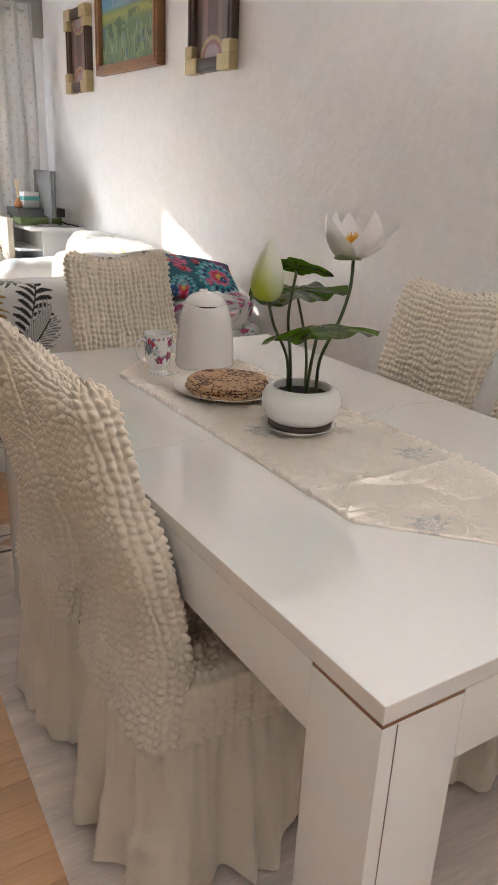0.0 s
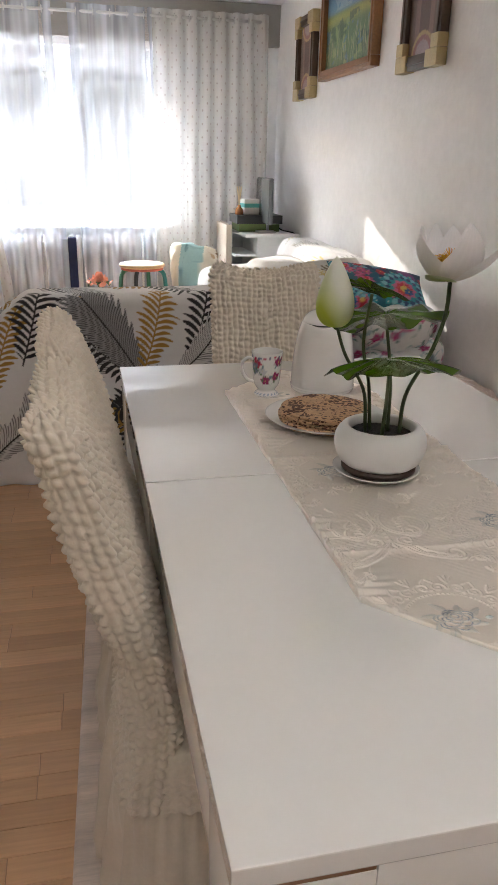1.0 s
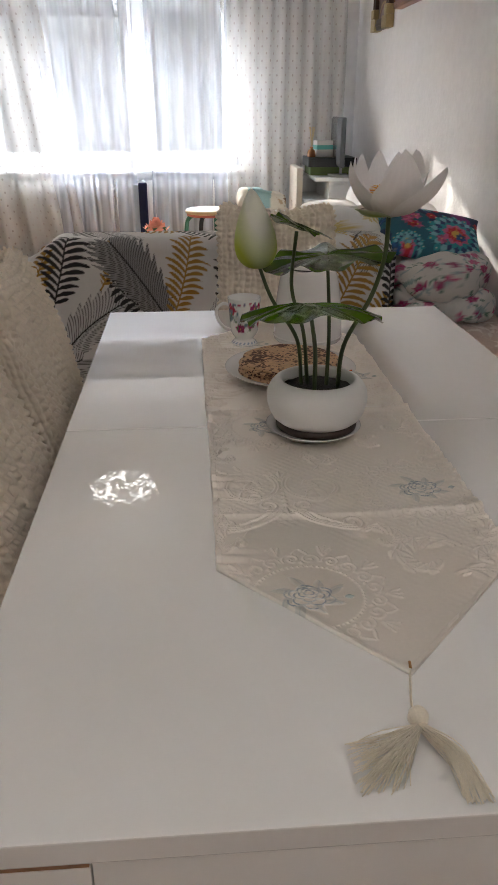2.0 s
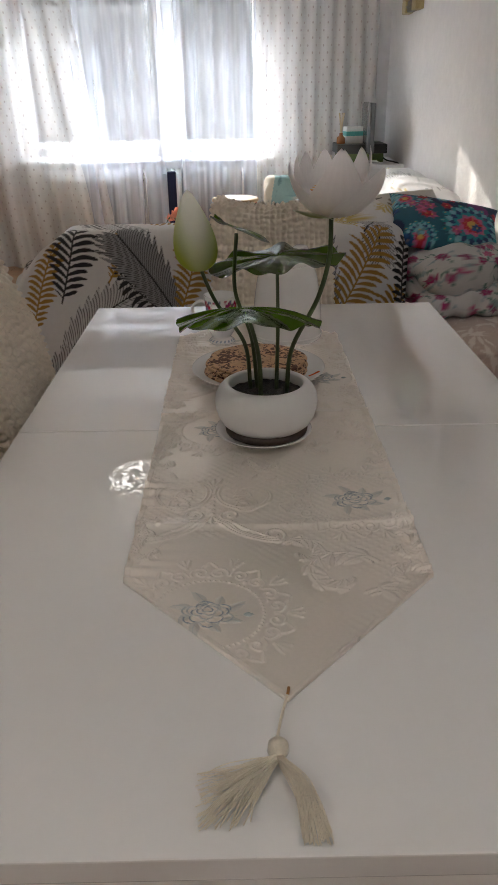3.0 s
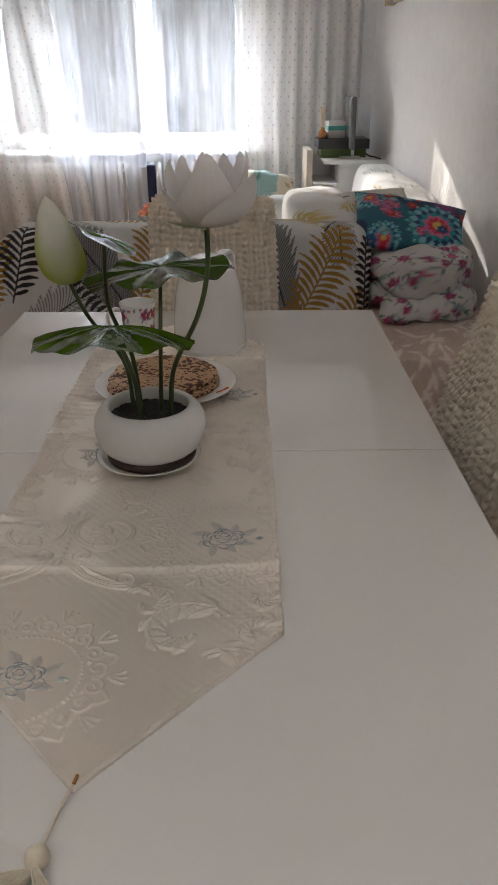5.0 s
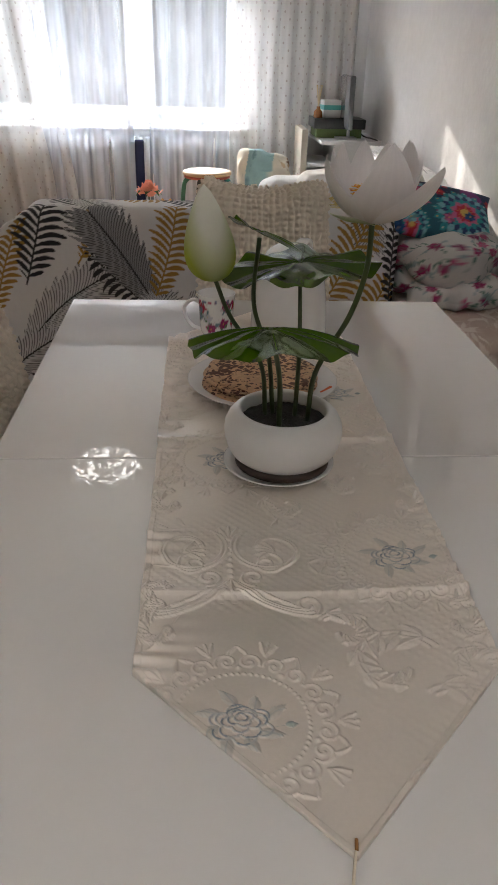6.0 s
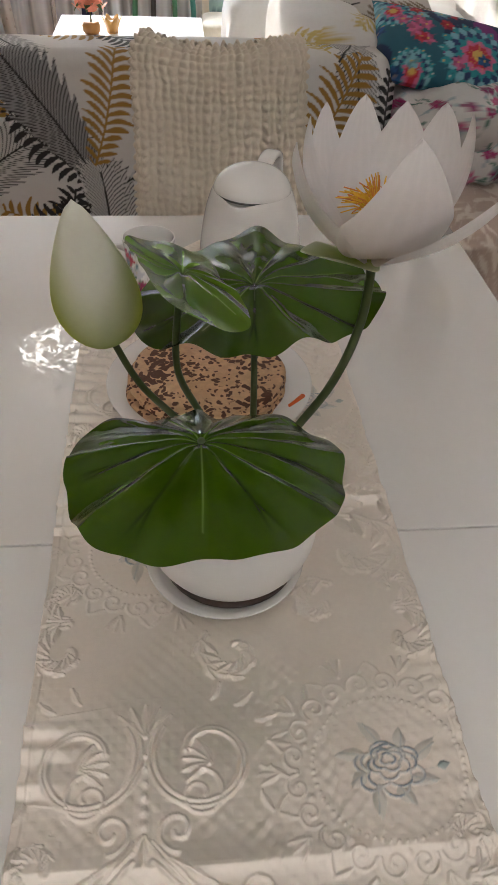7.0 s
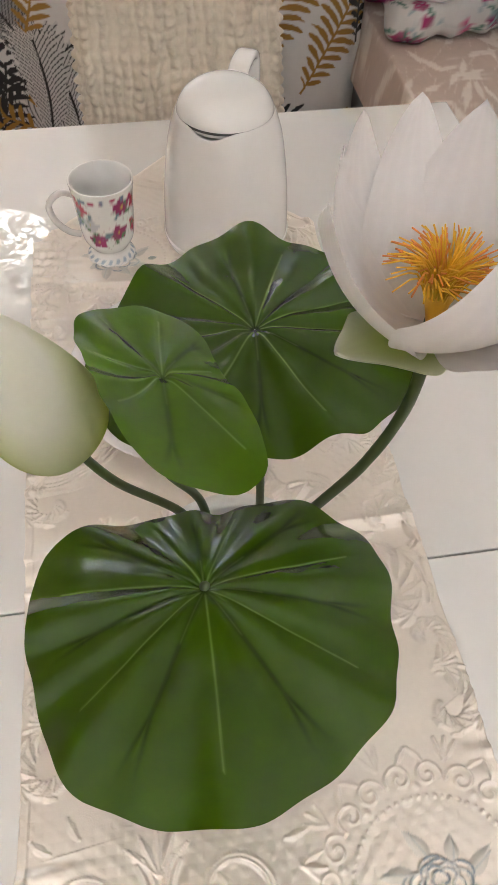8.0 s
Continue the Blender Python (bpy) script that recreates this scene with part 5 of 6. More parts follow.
def banana(u, v, ang, ln, half, bend, fill=0.26, tone=(0.60, 0.60, 0.60), seed=0):
    lc.frond(u, v, ang, ln, half, 0.0125, INK, INK, lean=1.5, fill=fill, bend=bend, ground=tone)


def palm(u, v, ang, ln, half, tone=INK, bend=0.0, gap=0.036, lean=0.8):
    lc.frond(u, v, ang, ln, half, gap * 0.72, tone, tone, lean=lean, fill=0.66, bend=bend)


R_ = math.radians
prng = np.random.RandomState(4)
for k in range(26):
    u0, v0, an = prng.uniform(-0.2, 1.6), prng.uniform(-0.2, 0.3), prng.uniform(0, 6.28)
    (palm if k % 3 else banana)(u0, v0, an, 0.30, 0.085, *((OCHRE if k % 3 == 1 else INK, 0.1) if k % 3 else (0.15,)))
for k in range(16):
    u0, v0, an = -0.15 + k * 0.11, prng.uniform(0.92, 1.15), prng.uniform(0, 6.28)
    (palm if k % 2 else banana)(u0, v0, an, 0.26, 0.08, *((OCHRE if k % 4 == 1 else INK, 0.1) if k % 2 else (0.15,)))
palm(0.00, 0.42, R_(76), 0.36, 0.075, OCHRE, -0.1, 0.034)
banana(0.10, 0.26, R_(62), 0.50, 0.115, -0.42)
banana(-0.05, 0.10, R_(50), 0.34, 0.09, -0.2)
palm(0.13, 0.54, R_(72), 0.30, 0.12, INK, 0.05, 0.040)
palm(0.62, 0.42, R_(150), 0.34, 0.075, INK, -0.2, 0.036)
palm(0.33, 0.62, R_(60), 0.2, 0.06, OCHRE, 0.1, 0.03)
banana(0.60, 0.44, R_(118), 0.42, 0.115, 0.10, 0.3, (0.30, 0.30, 0.31))
palm(0.60, 0.48, R_(68), 0.36, 0.095, OCHRE, 0.15, 0.034)
palm(0.58, 0.36, R_(200), 0.30, 0.085, INK, 0.2, 0.036)
palm(0.80, 0.52, R_(70), 0.30, 0.095, INK, 0.1, 0.042)
banana(0.70, 0.44, R_(28), 0.30, 0.085, 0.3)
banana(0.62, 0.20, R_(80), 0.26, 0.08, 0.2)
banana(1.24, 0.34, R_(112), 0.48, 0.10, -0.12, 0.3, (0.33, 0.33, 0.34))
palm(1.17, 0.34, R_(58), 0.52, 0.12, OCHRE, 0.10, 0.036)
palm(1.50, 0.42, R_(92), 0.36, 0.05, INK, 0.0, 0.04)
banana(1.34, 0.80, R_(60), 0.26, 0.08, 0.3, 0.36, (0.66, 0.66, 0.66))
palm(1.30, 0.83, R_(110), 0.3, 0.08, (0.55, 0.42, 0.10), 0.2, 0.036)

sofa = thing("sofa", "sofa seen from behind under a white leaf-printed throw", "sofa", at=pose(0, 0, 0))
nx_, nv_ = 680, 440
u = np.linspace(0, 1, nx_)[None]
arc = np.linspace(0.0, 1.32, nv_)[:, None]
r = 0.05
rise = STOP - r
turn = r * math.pi / 2
th = np.clip((arc - rise) / r, 0, math.pi / 2)
flat_top = np.clip(arc - rise - turn, 0, 0.13)
th2 = np.clip((arc - rise - turn - 0.13) / r, 0, math.pi / 2)
down = np.clip(arc - rise - 2 * turn - 0.13, 0, 1)
y = SY + r * (1 - np.cos(th)) + flat_top + r * np.sin(th2)
z = np.minimum(arc, rise) + r * np.sin(th) - r * (1 - np.cos(th2)) - down
low_l = np.clip((STOP - z) / 0.30, 0, 1)
left = 0.085 - 0.20 * low_l ** 0.75
x = left + (SR - left) * u
dl, dr = (x - left), (SR - x)
corner = 0.055 * np.exp(-(dl / 0.05) ** 2) + 0.040 * np.exp(-(dr / 0.035) ** 2)
z2 = z - corner * np.clip(z / STOP, 0, 1) ** 3
ybulge = -0.010 * np.sin(np.pi * np.clip(z / STOP, 0, 1)) + 0.006 * fuzz(x * 7, z * 6, 41) + 0.05 * np.exp(-(dl / 0.06) ** 2) + 0.04 * np.exp(-(dr / 0.03) ** 2)
hem = np.clip(0.05 - z, 0, 0.05) * 0.2 * np.sin(x * 40)
sc, _ = lc.at(x + 0 * arc, arc + 0 * x)
link("throw", grid("throw", np.stack([x + 0 * arc, y + ybulge + hem, np.maximum(z2, 0.006) + 0.003 * fuzz(x * 9, z * 9, 43) * (z > 0.05)], -1), sc), LEAF_COVER, sofa, "white throw printed with black, grey and ochre palm leaves")
SOFA_BASE = surface("sofa_frame_cloth", (0.3, 0.29, 0.28), 0.9)
part("frame", box(0.08, SR - 0.03, SY + 0.06, SY + 0.22, 0.02, 0.7, 0.03), SOFA_BASE, sofa)


def padded(name, x0, x1, y0, y1, z0, z1, power, material, parent, canvas=None, label="", lump=0.01, seed=0, n=70, m=140, mapping=None):
    """A soft rounded block; a canvas, if given, prints it, unrolled over its top and sides."""
    t = np.linspace(-np.pi / 2, np.pi / 2, n)[:, None]
    a = np.linspace(-np.pi, np.pi, m, endpoint=False)[None]
    P_ = lambda v: np.sign(v) * np.abs(v) ** power
    ux, uy, uz = P_(np.cos(t)) * P_(np.cos(a)), P_(np.cos(t)) * P_(np.sin(a)), P_(np.sin(t)) + 0 * a
    x = (x0 + x1) / 2 + (x1 - x0) / 2 * ux
    y = (y0 + y1) / 2 + (y1 - y0) / 2 * uy
    z = (z0 + z1) / 2 + (z1 - z0) / 2 * uz
    d = lump * fuzz(x * 14, y * 14 + z * 9, seed, 3)
    x, y, z = x + d * ux, y + d * uy, z + d * uz
    c = None
    if canvas is not None:
        if mapping is None:
            uu, vv = x + 0.35 * (y - y0), z + 0.8 * (y - y0)
        else:
            uu, vv = mapping(x, y, z)
        c, _ = canvas.at(uu, vv)
    return link(name, grid(name, np.stack([x, y, z], -1), c, around=True), material, parent, label)


lc2 = Canvas(-0.5, 2.2, -0.5, 2.2, 0.006, PAPER)
keep, lc = lc, lc2
for k in range(44):
    u0, v0, an = prng.uniform(-0.3, 2.0), prng.uniform(-0.3, 2.0), prng.uniform(0, 6.28)
    if k % 3 == 0:
        banana(u0, v0, an, 0.34, 0.09, 0.2, 0.36, (0.62, 0.62, 0.62))
    else:
        palm(u0, v0, an, 0.30, 0.08, (0.55, 0.42, 0.12) if k % 3 == 1 else INK, 0.15, 0.036)
lc = keep
arm = padded("armrest", 1.20, 1.505, 3.10, 3.95, 0.25, 0.845, 0.32, LEAF_COVER, sofa, lc2, "rounded arm under the printed throw", 0.012, 51, mapping=lambda x, y, z: (x - 0.9, z + 0.8 * (y - 3.1)))
padded("seat_cushion", 0.10, 1.20, 3.18, 3.85, 0.16, 0.46, 0.3, LEAF_COVER, sofa, lc2, lump=0.012, seed=53)
padded("armrest", -0.12, 0.16, 3.10, 3.90, 0.02, 0.62, 0.32, LEAF_COVER, sofa, lc2, lump=0.012, seed=55)

# ---- couch along the long wall ----
couch = thing("couch", "couch along the wall under a white printed cover", "sofa", at=pose(0, 0, 0))
part("frame", box(1.53, 1.94, 3.42, 4.86, 0.02, 0.30, 0.02), SOFA_BASE, couch)
padded("seat_cushion", 1.50, 1.90, 3.36, 4.40, 0.28, 0.52, 0.3, LEAF_COVER, couch, lc2, lump=0.014, seed=61)
padded("armrest", 1.09, 1.80, 4.36, 4.74, 0.03, 0.70, 0.28, LEAF_COVER, couch, lc2, "far arm in white printed cover", lump=0.012, seed=63, mapping=lambda x, y, z: (x - 0.6, z + 0.6))
bc = Canvas(-0.1, 2.0, -0.4, 1.6, 0.005, (0.74, 0.735, 0.73))
for k in range(60):
    vv = 0.10 + 0.024 * k
    bc.blade(0.04, vv - 0.3, 0.35, 0.045, 0.011, INK)
    bc.blade(1.77, vv - 0.3, 0.35, 0.05, 0.013, INK)
for k in range(22):
    bc.frond(0.25 + 0.07 * k, 0.25 + 0.3 * math.sin(k * 2.1), k * 1.7, 0.22, 0.05, 0.03, (0.60, 0.48, 0.16) if k % 2 else (0.30, 0.30, 0.30), (0.4, 0.38, 0.3), fill=0.3)
back = padded("backrest", 1.69, 1.958, 3.40, 5.30, 0.28, 0.815, 0.55, LEAF_COVER, couch, bc, "white bolster back with black stitched borders", lump=0.012, seed=65, n=110, m=220, mapping=lambda x, y, z: (5.26 - y, z - 0.3 + 0.9 * (x - 1.69)))
back.rotation_euler = (radians(1.3), 0, 0)
back.location = (0, 0, -0.08)

# bench with the beige throw, folded duvet, cushions
BEIGE = surface("beige_throw", (0.5, 0.4, 0.33), 0.75, var=0.08, printed=True, bump=0.2, bump_scale=400, bump_size=0.001, sheen=0.3)
wc = Canvas(-0.6, 1.6, -0.6, 1.8, 0.005, (0.66, 0.51, 0.43))
for k in range(1500):
    u0, v0 = prng.uniform(-0.5, 1.5), prng.uniform(-0.5, 1.7)
    wc.blade(u0, v0, prng.uniform(0, 6.28), 0.072, 0.021, (0.90, 0.80, 0.72), bend=0.15)
bench = thing("bench", "low bench under a beige leaf-patterned throw", "bench", at=pose(0, 0, 0))
nxx, nyy = 110, 150
u = np.linspace(0, 1, nxx)[None]
s = np.linspace(0, 1.34, nyy)[:, None]
fall = np.clip(0.44 - s, 0, 0.44)
onto = np.clip(s - 0.44, 0, 1)
by = 2.52 + onto - 0.07 * (fall / 0.44) * (1 + 0.4 * fuzz(u * 9, 0 * s, 71))
bz = 0.462 - fall - 0.02 * np.exp(-(onto / 0.03) ** 2) + 0.014 * fuzz(u * 7, s * 7, 73) * (fall < 0.3)
bx = 1.50 + 0.46 * u - 0.05 * (fall / 0.44) * (1 - u) + 0.012 * np.sin(9 * u + 6 * s) * (fall / 0.44)
side_drop = np.clip((0.07 - u) / 0.07, 0, 1)
bz = bz - 0.16 * side_drop ** 1.5 * (fall < 0.2)
wcol, _ = wc.at(u * 0.55 + 0 * s, s * 0.9 + 0 * u)
link("throw", grid("throw", np.stack([bx + 0 * s, by + 0 * u, np.maximum(bz, 0.012)], -1), wcol), BEIGE, bench)
part("seat", box(1.53, 1.955, 2.58, 3.36, 0.03, 0.44, 0.02), SOFA_BASE, bench)
red = link("floor_cushion", grid("floor_cushion", np.stack([1.60 + 0.12 * np.linspace(-1, 1, 24)[None] + 0 * np.linspace(-1, 1, 20)[:, None], 2.28 + 0.10 * np.linspace(-1, 1, 20)[:, None] + 0 * np.linspace(-1, 1, 24)[None],
      0.006 + 0.09 * np.sqrt(np.clip((1 - np.linspace(-1, 1, 24)[None] ** 2) * (1 - np.linspace(-1, 1, 20)[:, None] ** 2), 0, 1))], -1)), surface("red_cloth", (0.45, 0.02, 0.02), 0.8, bump=0.3))
tagged(red, "small red cushion on the floor by the bench", "cushion")

FLORAL = surface("floral_cotton", (0.7, 0.7, 0.7), 0.8, var=0.05, printed=True, bump=0.25, bump_scale=300, bump_size=0.001)
fc = Canvas(-0.5, 1.5, -0.5, 1.5, 0.004, (0.70, 0.69, 0.68))
for k in range(300):
    u0, v0 = prng.uniform(-0.4, 1.4), prng.uniform(-0.4, 1.4)
    tone = [(0.42, 0.03, 0.16), (0.60, 0.10, 0.26), (0.30, 0.42, 0.46), (0.30, 0.02, 0.14)][k % 4]
    for i in range(6):
        fc.blade(u0, v0, i * 1.047 + k, 0.034, 0.024, tone if i % 2 else tuple(0.7 * c_ + 0.08 for c_ in tone))
    for i in range(4):
        fc.blade(u0 + 0.03 * math.cos(k + i * 1.6), v0 + 0.03 * math.sin(k + i * 1.6), k + i * 1.6, 0.046, 0.013, (0.12, 0.24, 0.20) if i % 2 else (0.36, 0.46, 0.50))
duvet = thing("folded_duvet", "folded white duvet with pink and teal flowers on the bench", "duvet", at=pose(0, 0, 0))
for k, (x0, x1, y0, y1, z0, z1) in enumerate(((1.52, 1.90, 2.84, 3.34, 0.45, 0.60), (1.51, 1.89, 2.86, 3.34, 0.555, 0.715))):
    padded("fold", x0, x1, y0, y1, z0, z1, 0.6, FLORAL, duvet, fc, lump=0.034, seed=80 + k, mapping=lambda x, y, z, k=k: (1.35 * (x - 1.4) + 0.3 * k, 1.7 * z + 0.8 * (y - 2.8) - 0.6))


def pillow(name, label, size_x, size_z, thick, at, canvas, material, seed):
    """A square cushion standing in its x-z plane."""
    n = 70
    u = np.linspace(-1, 1, n)[None]
    v = np.linspace(-1, 1, n)[:, None]
    pull = 1 - 0.09 * (1 - u ** 2) * (np.abs(v) > 0) * v ** 2 - 0.0
    pull2 = 1 - 0.09 * (1 - v ** 2) * u ** 2
    x, z = size_x / 2 * u * pull2, size_z / 2 * v * pull
    h = thick / 2 * (np.clip((1 - u ** 2) * (1 - v ** 2), 0, 1)) ** 0.42 * (1 + 0.08 * fuzz(u * 3, v * 3, seed))
    front = np.stack([x, -h, z], -1)
    rear = np.stack([x, h, z], -1)[::-1]
    c, _ = canvas.at(x + 0 * v, z + 0 * u)
    ob = link(name, grid(name, np.concatenate([front, rear]), np.concatenate([c, c[::-1]])), material)
    ob.matrix_world = at
    return tagged(ob, label, "cushion")


pc = Canvas(-0.3, 0.3, -0.3, 0.3, 0.0022, (0.015, 0.035, 0.10))
pc.paint((fuzz(pc.U * 9, pc.V * 9, 91) > 0.1) * 0.9, (0.02, 0.13, 0.19))
pc.paint((fuzz(pc.U * 8 + 3, pc.V * 8, 92) > 0.35) * 0.9, (0.22, 0.02, 0.20))
TEAL_INK, RED_INK, PINK_INK, SKY_INK, GOLD_INK = (0.03, 0.30, 0.36), (0.55, 0.03, 0.06), (0.62, 0.14, 0.30), (0.22, 0.50, 0.60), (0.70, 0.45, 0.12)
for cu, cw, R in ((0.10, -0.04, 0.13), (-0.17, 0.09, 0.075), (0.03, 0.16, 0.06), (-0.10, -0.13, 0.07)):
    for j, (rr_, tone) in enumerate(((1.0, TEAL_INK), (0.86, SKY_INK), (0.72, (0.02, 0.05, 0.16)), (0.60, TEAL_INK), (0.46, PINK_INK), (0.32, RED_INK), (0.16, GOLD_INK))):
        n_p = 16 if j < 4 else 9
        for i in range(n_p):
            b = i * 2 * np.pi / n_p + j * 0.2
            pc.blade(cu + R * (rr_ - 0.28) * math.cos(b), cw + R * (rr_ - 0.28) * math.sin(b), b, R * 0.30, R * (0.20 if j < 4 else 0.26), tone)
            if j == 0:
                tip = (cu + R * 0.92 * math.cos(b), cw + R * 0.92 * math.sin(b))
                pc.stroke([tip, (tip[0] + 0.0002, tip[1])], R * 0.05, GOLD_INK if i % 2 else (0.75, 0.72, 0.68))
for k in range(34):
    fu, fv = prng.uniform(-0.24, 0.0), prng.uniform(-0.02, 0.18)
    if k % 3 == 0:
        fu, fv = prng.uniform(-0.24, 0.24), prng.uniform(-0.18, 0.18)
    tone = (RED_INK, PINK_INK, (0.02, 0.10, 0.28), SKY_INK)[k % 4]
    for i in range(6):
        pc.blade(fu, fv, i * 1.047 + k, 0.026, 0.018, tone if i % 2 else tuple(0.6 * c_ for c_ in tone))
    pc.stroke([(fu, fv), (fu + 0.0002, fv)], 0.006, GOLD_INK)
CUSHION = surface("printed_cushion", (0.5, 0.5, 0.5), 0.75, var=0.08, printed=True, bump=0.2, bump_scale=400, bump_size=0.001)
pillow("cushion", "dark teal cushion with a peacock flower print", 0.46, 0.32, 0.12, pose(1.675, 3.15, 0.775, -62, 9, -6), pc, CUSHION, 1)
zc = Canvas(-0.3, 0.3, -0.3, 0.3, 0.003, (0.62, 0.60, 0.56))
keep, lc = lc, zc
for k in range(10):
    palm(prng.uniform(-0.2, 0.2), prng.uniform(-0.2, 0.2), prng.uniform(0, 6.28), 0.26, 0.08, INK if k % 2 else (0.2, 0.15, 0.1), 0.1, 0.03)
lc = keep
pillow("cushion", "white cushion with a black palm print", 0.40, 0.34, 0.12, pose(1.575, 3.45, 0.765, -62, -4, 10), zc, CUSHION, 5)

# ---- pictures on the long wall ----
def framed(name, label, y0, y1, z0, z1, rail, depth, moulding, canvas, bow=0.0):
    ob = thing(name, label, "picture", "pictures on the wall", at=pose(WX - 0.001, 0, 0))
    for a, b, c, d in ((y0, y1, z0, z0 + rail), (y0, y1, z1 - rail, z1), (y0, y0 + rail, z0 + rail, z1 - rail), (y1 - rail, y1, z0 + rail, z1 - rail)):
        rail_ob = auto(part("frame", box(-depth, 0, a, b, c, d, 0.006, 2), moulding, ob))
    for a, b, c, d in ((y0 + rail * 0.35, y1 - rail * 0.35, z0 + rail * 0.35, z0 + rail * 0.6), (y0 + rail * 0.35, y1 - rail * 0.35, z1 - rail * 0.6, z1 - rail * 0.35),
                       (y0 + rail * 0.35, y0 + rail * 0.6, z0 + rail * 0.6, z1 - rail * 0.6), (y1 - rail * 0.6, y1 - rail * 0.35, z0 + rail * 0.6, z1 - rail * 0.6)):
        auto(part("bead", box(-depth - 0.006, -depth + 0.004, a, b, c, d, 0.004, 2), moulding, ob))
    U, V = canvas.U, canvas.V
    P = np.stack([0 * U - depth * 0.45 + bow * np.sin(np.pi * (U - y0) / (y1 - y0)), U, V], -1)
    link("painting", grid("painting", P[:, ::-1], canvas.c[:, ::-1]), PICTURE, ob)
    return ob


py0, py1, pz0, pz1 = 4.095, 5.005, 1.787, 2.33
oc = Canvas(py0 + 0.04, py1 - 0.04, pz0 + 0.04, pz1 - 0.04, 0.006, (0.12, 0.22, 0.10))
fv = (oc.V - pz0) / (pz1 - pz0)
oc.paint(np.clip((fv - 0.62) / 0.04, 0, 1), (0.12, 0.27, 0.42))
oc.paint((fuzz(oc.U * 10, oc.V * 20, 3) > 0.2) * (fv > 0.66) * 0.5, (0.35, 0.45, 0.5))
oc.paint(np.exp(-((fv - 0.58) / 0.06) ** 2) * 0.85, (0.42, 0.40, 0.08))
oc.paint((fuzz(oc.U * 26, oc.V * 30, 5) > 0.15) * (fv < 0.6) * 0.7, (0.05, 0.11, 0.06))
oc.paint((fuzz(oc.U * 40, oc.V * 46, 7) > 0.45) * (fv < 0.55) * 0.8, (0.28, 0.36, 0.14))
oc.paint((fuzz(oc.U * 34 + 4, oc.V * 50, 9) > 0.55) * (fv < 0.5) * 0.8, (0.10, 0.22, 0.28))
for k in range(60):
    oc.blade(prng.uniform(py0, py1), prng.uniform(pz0 + 0.05, pz0 + 0.2), prng.uniform(1.2, 1.9), 0.09, 0.008, (0.45, 0.45, 0.25) if k % 2 else (0.3, 0.36, 0.2))
framed("painting", "landscape oil painting in a red-brown wooden frame", py0, py1, pz0, pz1, 0.055, 0.055, WOOD_FRAME, oc)
for y0, y1 in ((3.318, 3.757), (5.19, 5.60)):
    z0, z1 = 1.715, 2.225
    bc2 = Canvas(y0 + 0.05, y1 - 0.05, z0 + 0.05, z1 - 0.05, 0.006, (0.16, 0.10, 0.075))
    mu, mv = (y0 + y1) / 2, (z0 + z1) / 2
    bc2.paint((np.abs(bc2.U - mu) < 0.095) * 1.0, (0.24, 0.14, 0.12))
    bc2.paint((np.abs(bc2.U - mu) < 0.05) * 1.0, (0.13, 0.07, 0.06))
    for k, (rr_, tone) in enumerate(((0.12, (0.45, 0.30, 0.14)), (0.10, (0.30, 0.13, 0.12)), (0.075, (0.36, 0.26, 0.26)))):
        bc2.paint((np.hypot(bc2.U - mu, (bc2.V - (z0 + 0.06)) * 1.2) < rr_) * 1.0, tone)
        bc2.paint((np.hypot(bc2.U - mu, (bc2.V - (z1 - 0.06)) * 1.2) < rr_) * 1.0, tone)
    ob = framed("framed_picture", "dark brown framed picture with gilt corner mounts", y0, y1, z0, z1, 0.062, 0.042, DARK_FRAME, bc2)
    for cy, sy_ in ((y0, 1), (y1, -1)):
        for cz_, sz_ in ((z0, 1), (z1, -1)):
            ya, yb = sorted((cy - sy_ * 0.004, cy + sy_ * 0.115))
            za, zb = sorted((cz_ - sz_ * 0.004, cz_ + sz_ * 0.068))
            corner = auto(part("corner_mount", box(-0.053, 0.0, ya, yb, za, zb, 0.006), GOLD, ob, "gilt corner mount"))
            ya, yb = sorted((cy - sy_ * 0.004, cy + sy_ * 0.068))
            za, zb = sorted((cz_ + sz_ * 0.068, cz_ + sz_ * 0.125))
            auto(part("mount_arm", box(-0.053, 0.0, ya, yb, za, zb, 0.006), GOLD, corner))

# ---- desk in the corner ----
DESK = surface("white_desk_laminate", (0.76, 0.76, 0.76), 0.35, var=0.03)
desk = thing("desk", "white corner desk with a cupboard and open shelves", "desk", at=pose(0, 0, 0))
auto(part("desktop", box(1.56, 1.972, 5.43, 6.03, 0.785, 0.81, 0.004), DESK, desk))
cup = auto(part("cupboard", box(1.66, 1.955, 5.47, 6.01, 0.02, 0.785, 0.003), DESK, desk))
auto(part("door", box(1.665, 1.84, 5.455, 5.469, 0.06, 0.76, 0.003), DESK, cup))
auto(part("door", box(1.846, 1.95, 5.455, 5.469, 0.06, 0.76, 0.003), DESK, cup))
for z in (0.36, 0.64):
    auto(part("shelf", box(1.50, 1.66, 5.50, 6.008, z, z + 0.018, 0.002), DESK, desk))
auto(part("side_panel", box(1.50, 1.66, 6.01, 6.028, 0.02, 0.785, 0.002), DESK, desk))
ac = Canvas(5.3, 6.2, -0.05, 1.0, 0.006, (0.62, 0.54, 0.45))
for k in range(40):
    u0, v0 = 5.35 + 0.1 * (k % 8), 0.05 + 0.12 * (k // 8)
    sp = spiral(u0, v0 + 0.05 * (k % 2), 0.045, 1.3, k, 1 if k % 2 else -1)
    ac.stroke(sp, 0.011, (0.30, 0.20, 0.14))
PATTERNED = surface("patterned_cloth", (0.6, 0.5, 0.4), 0.85, printed=True, bump=0.2)
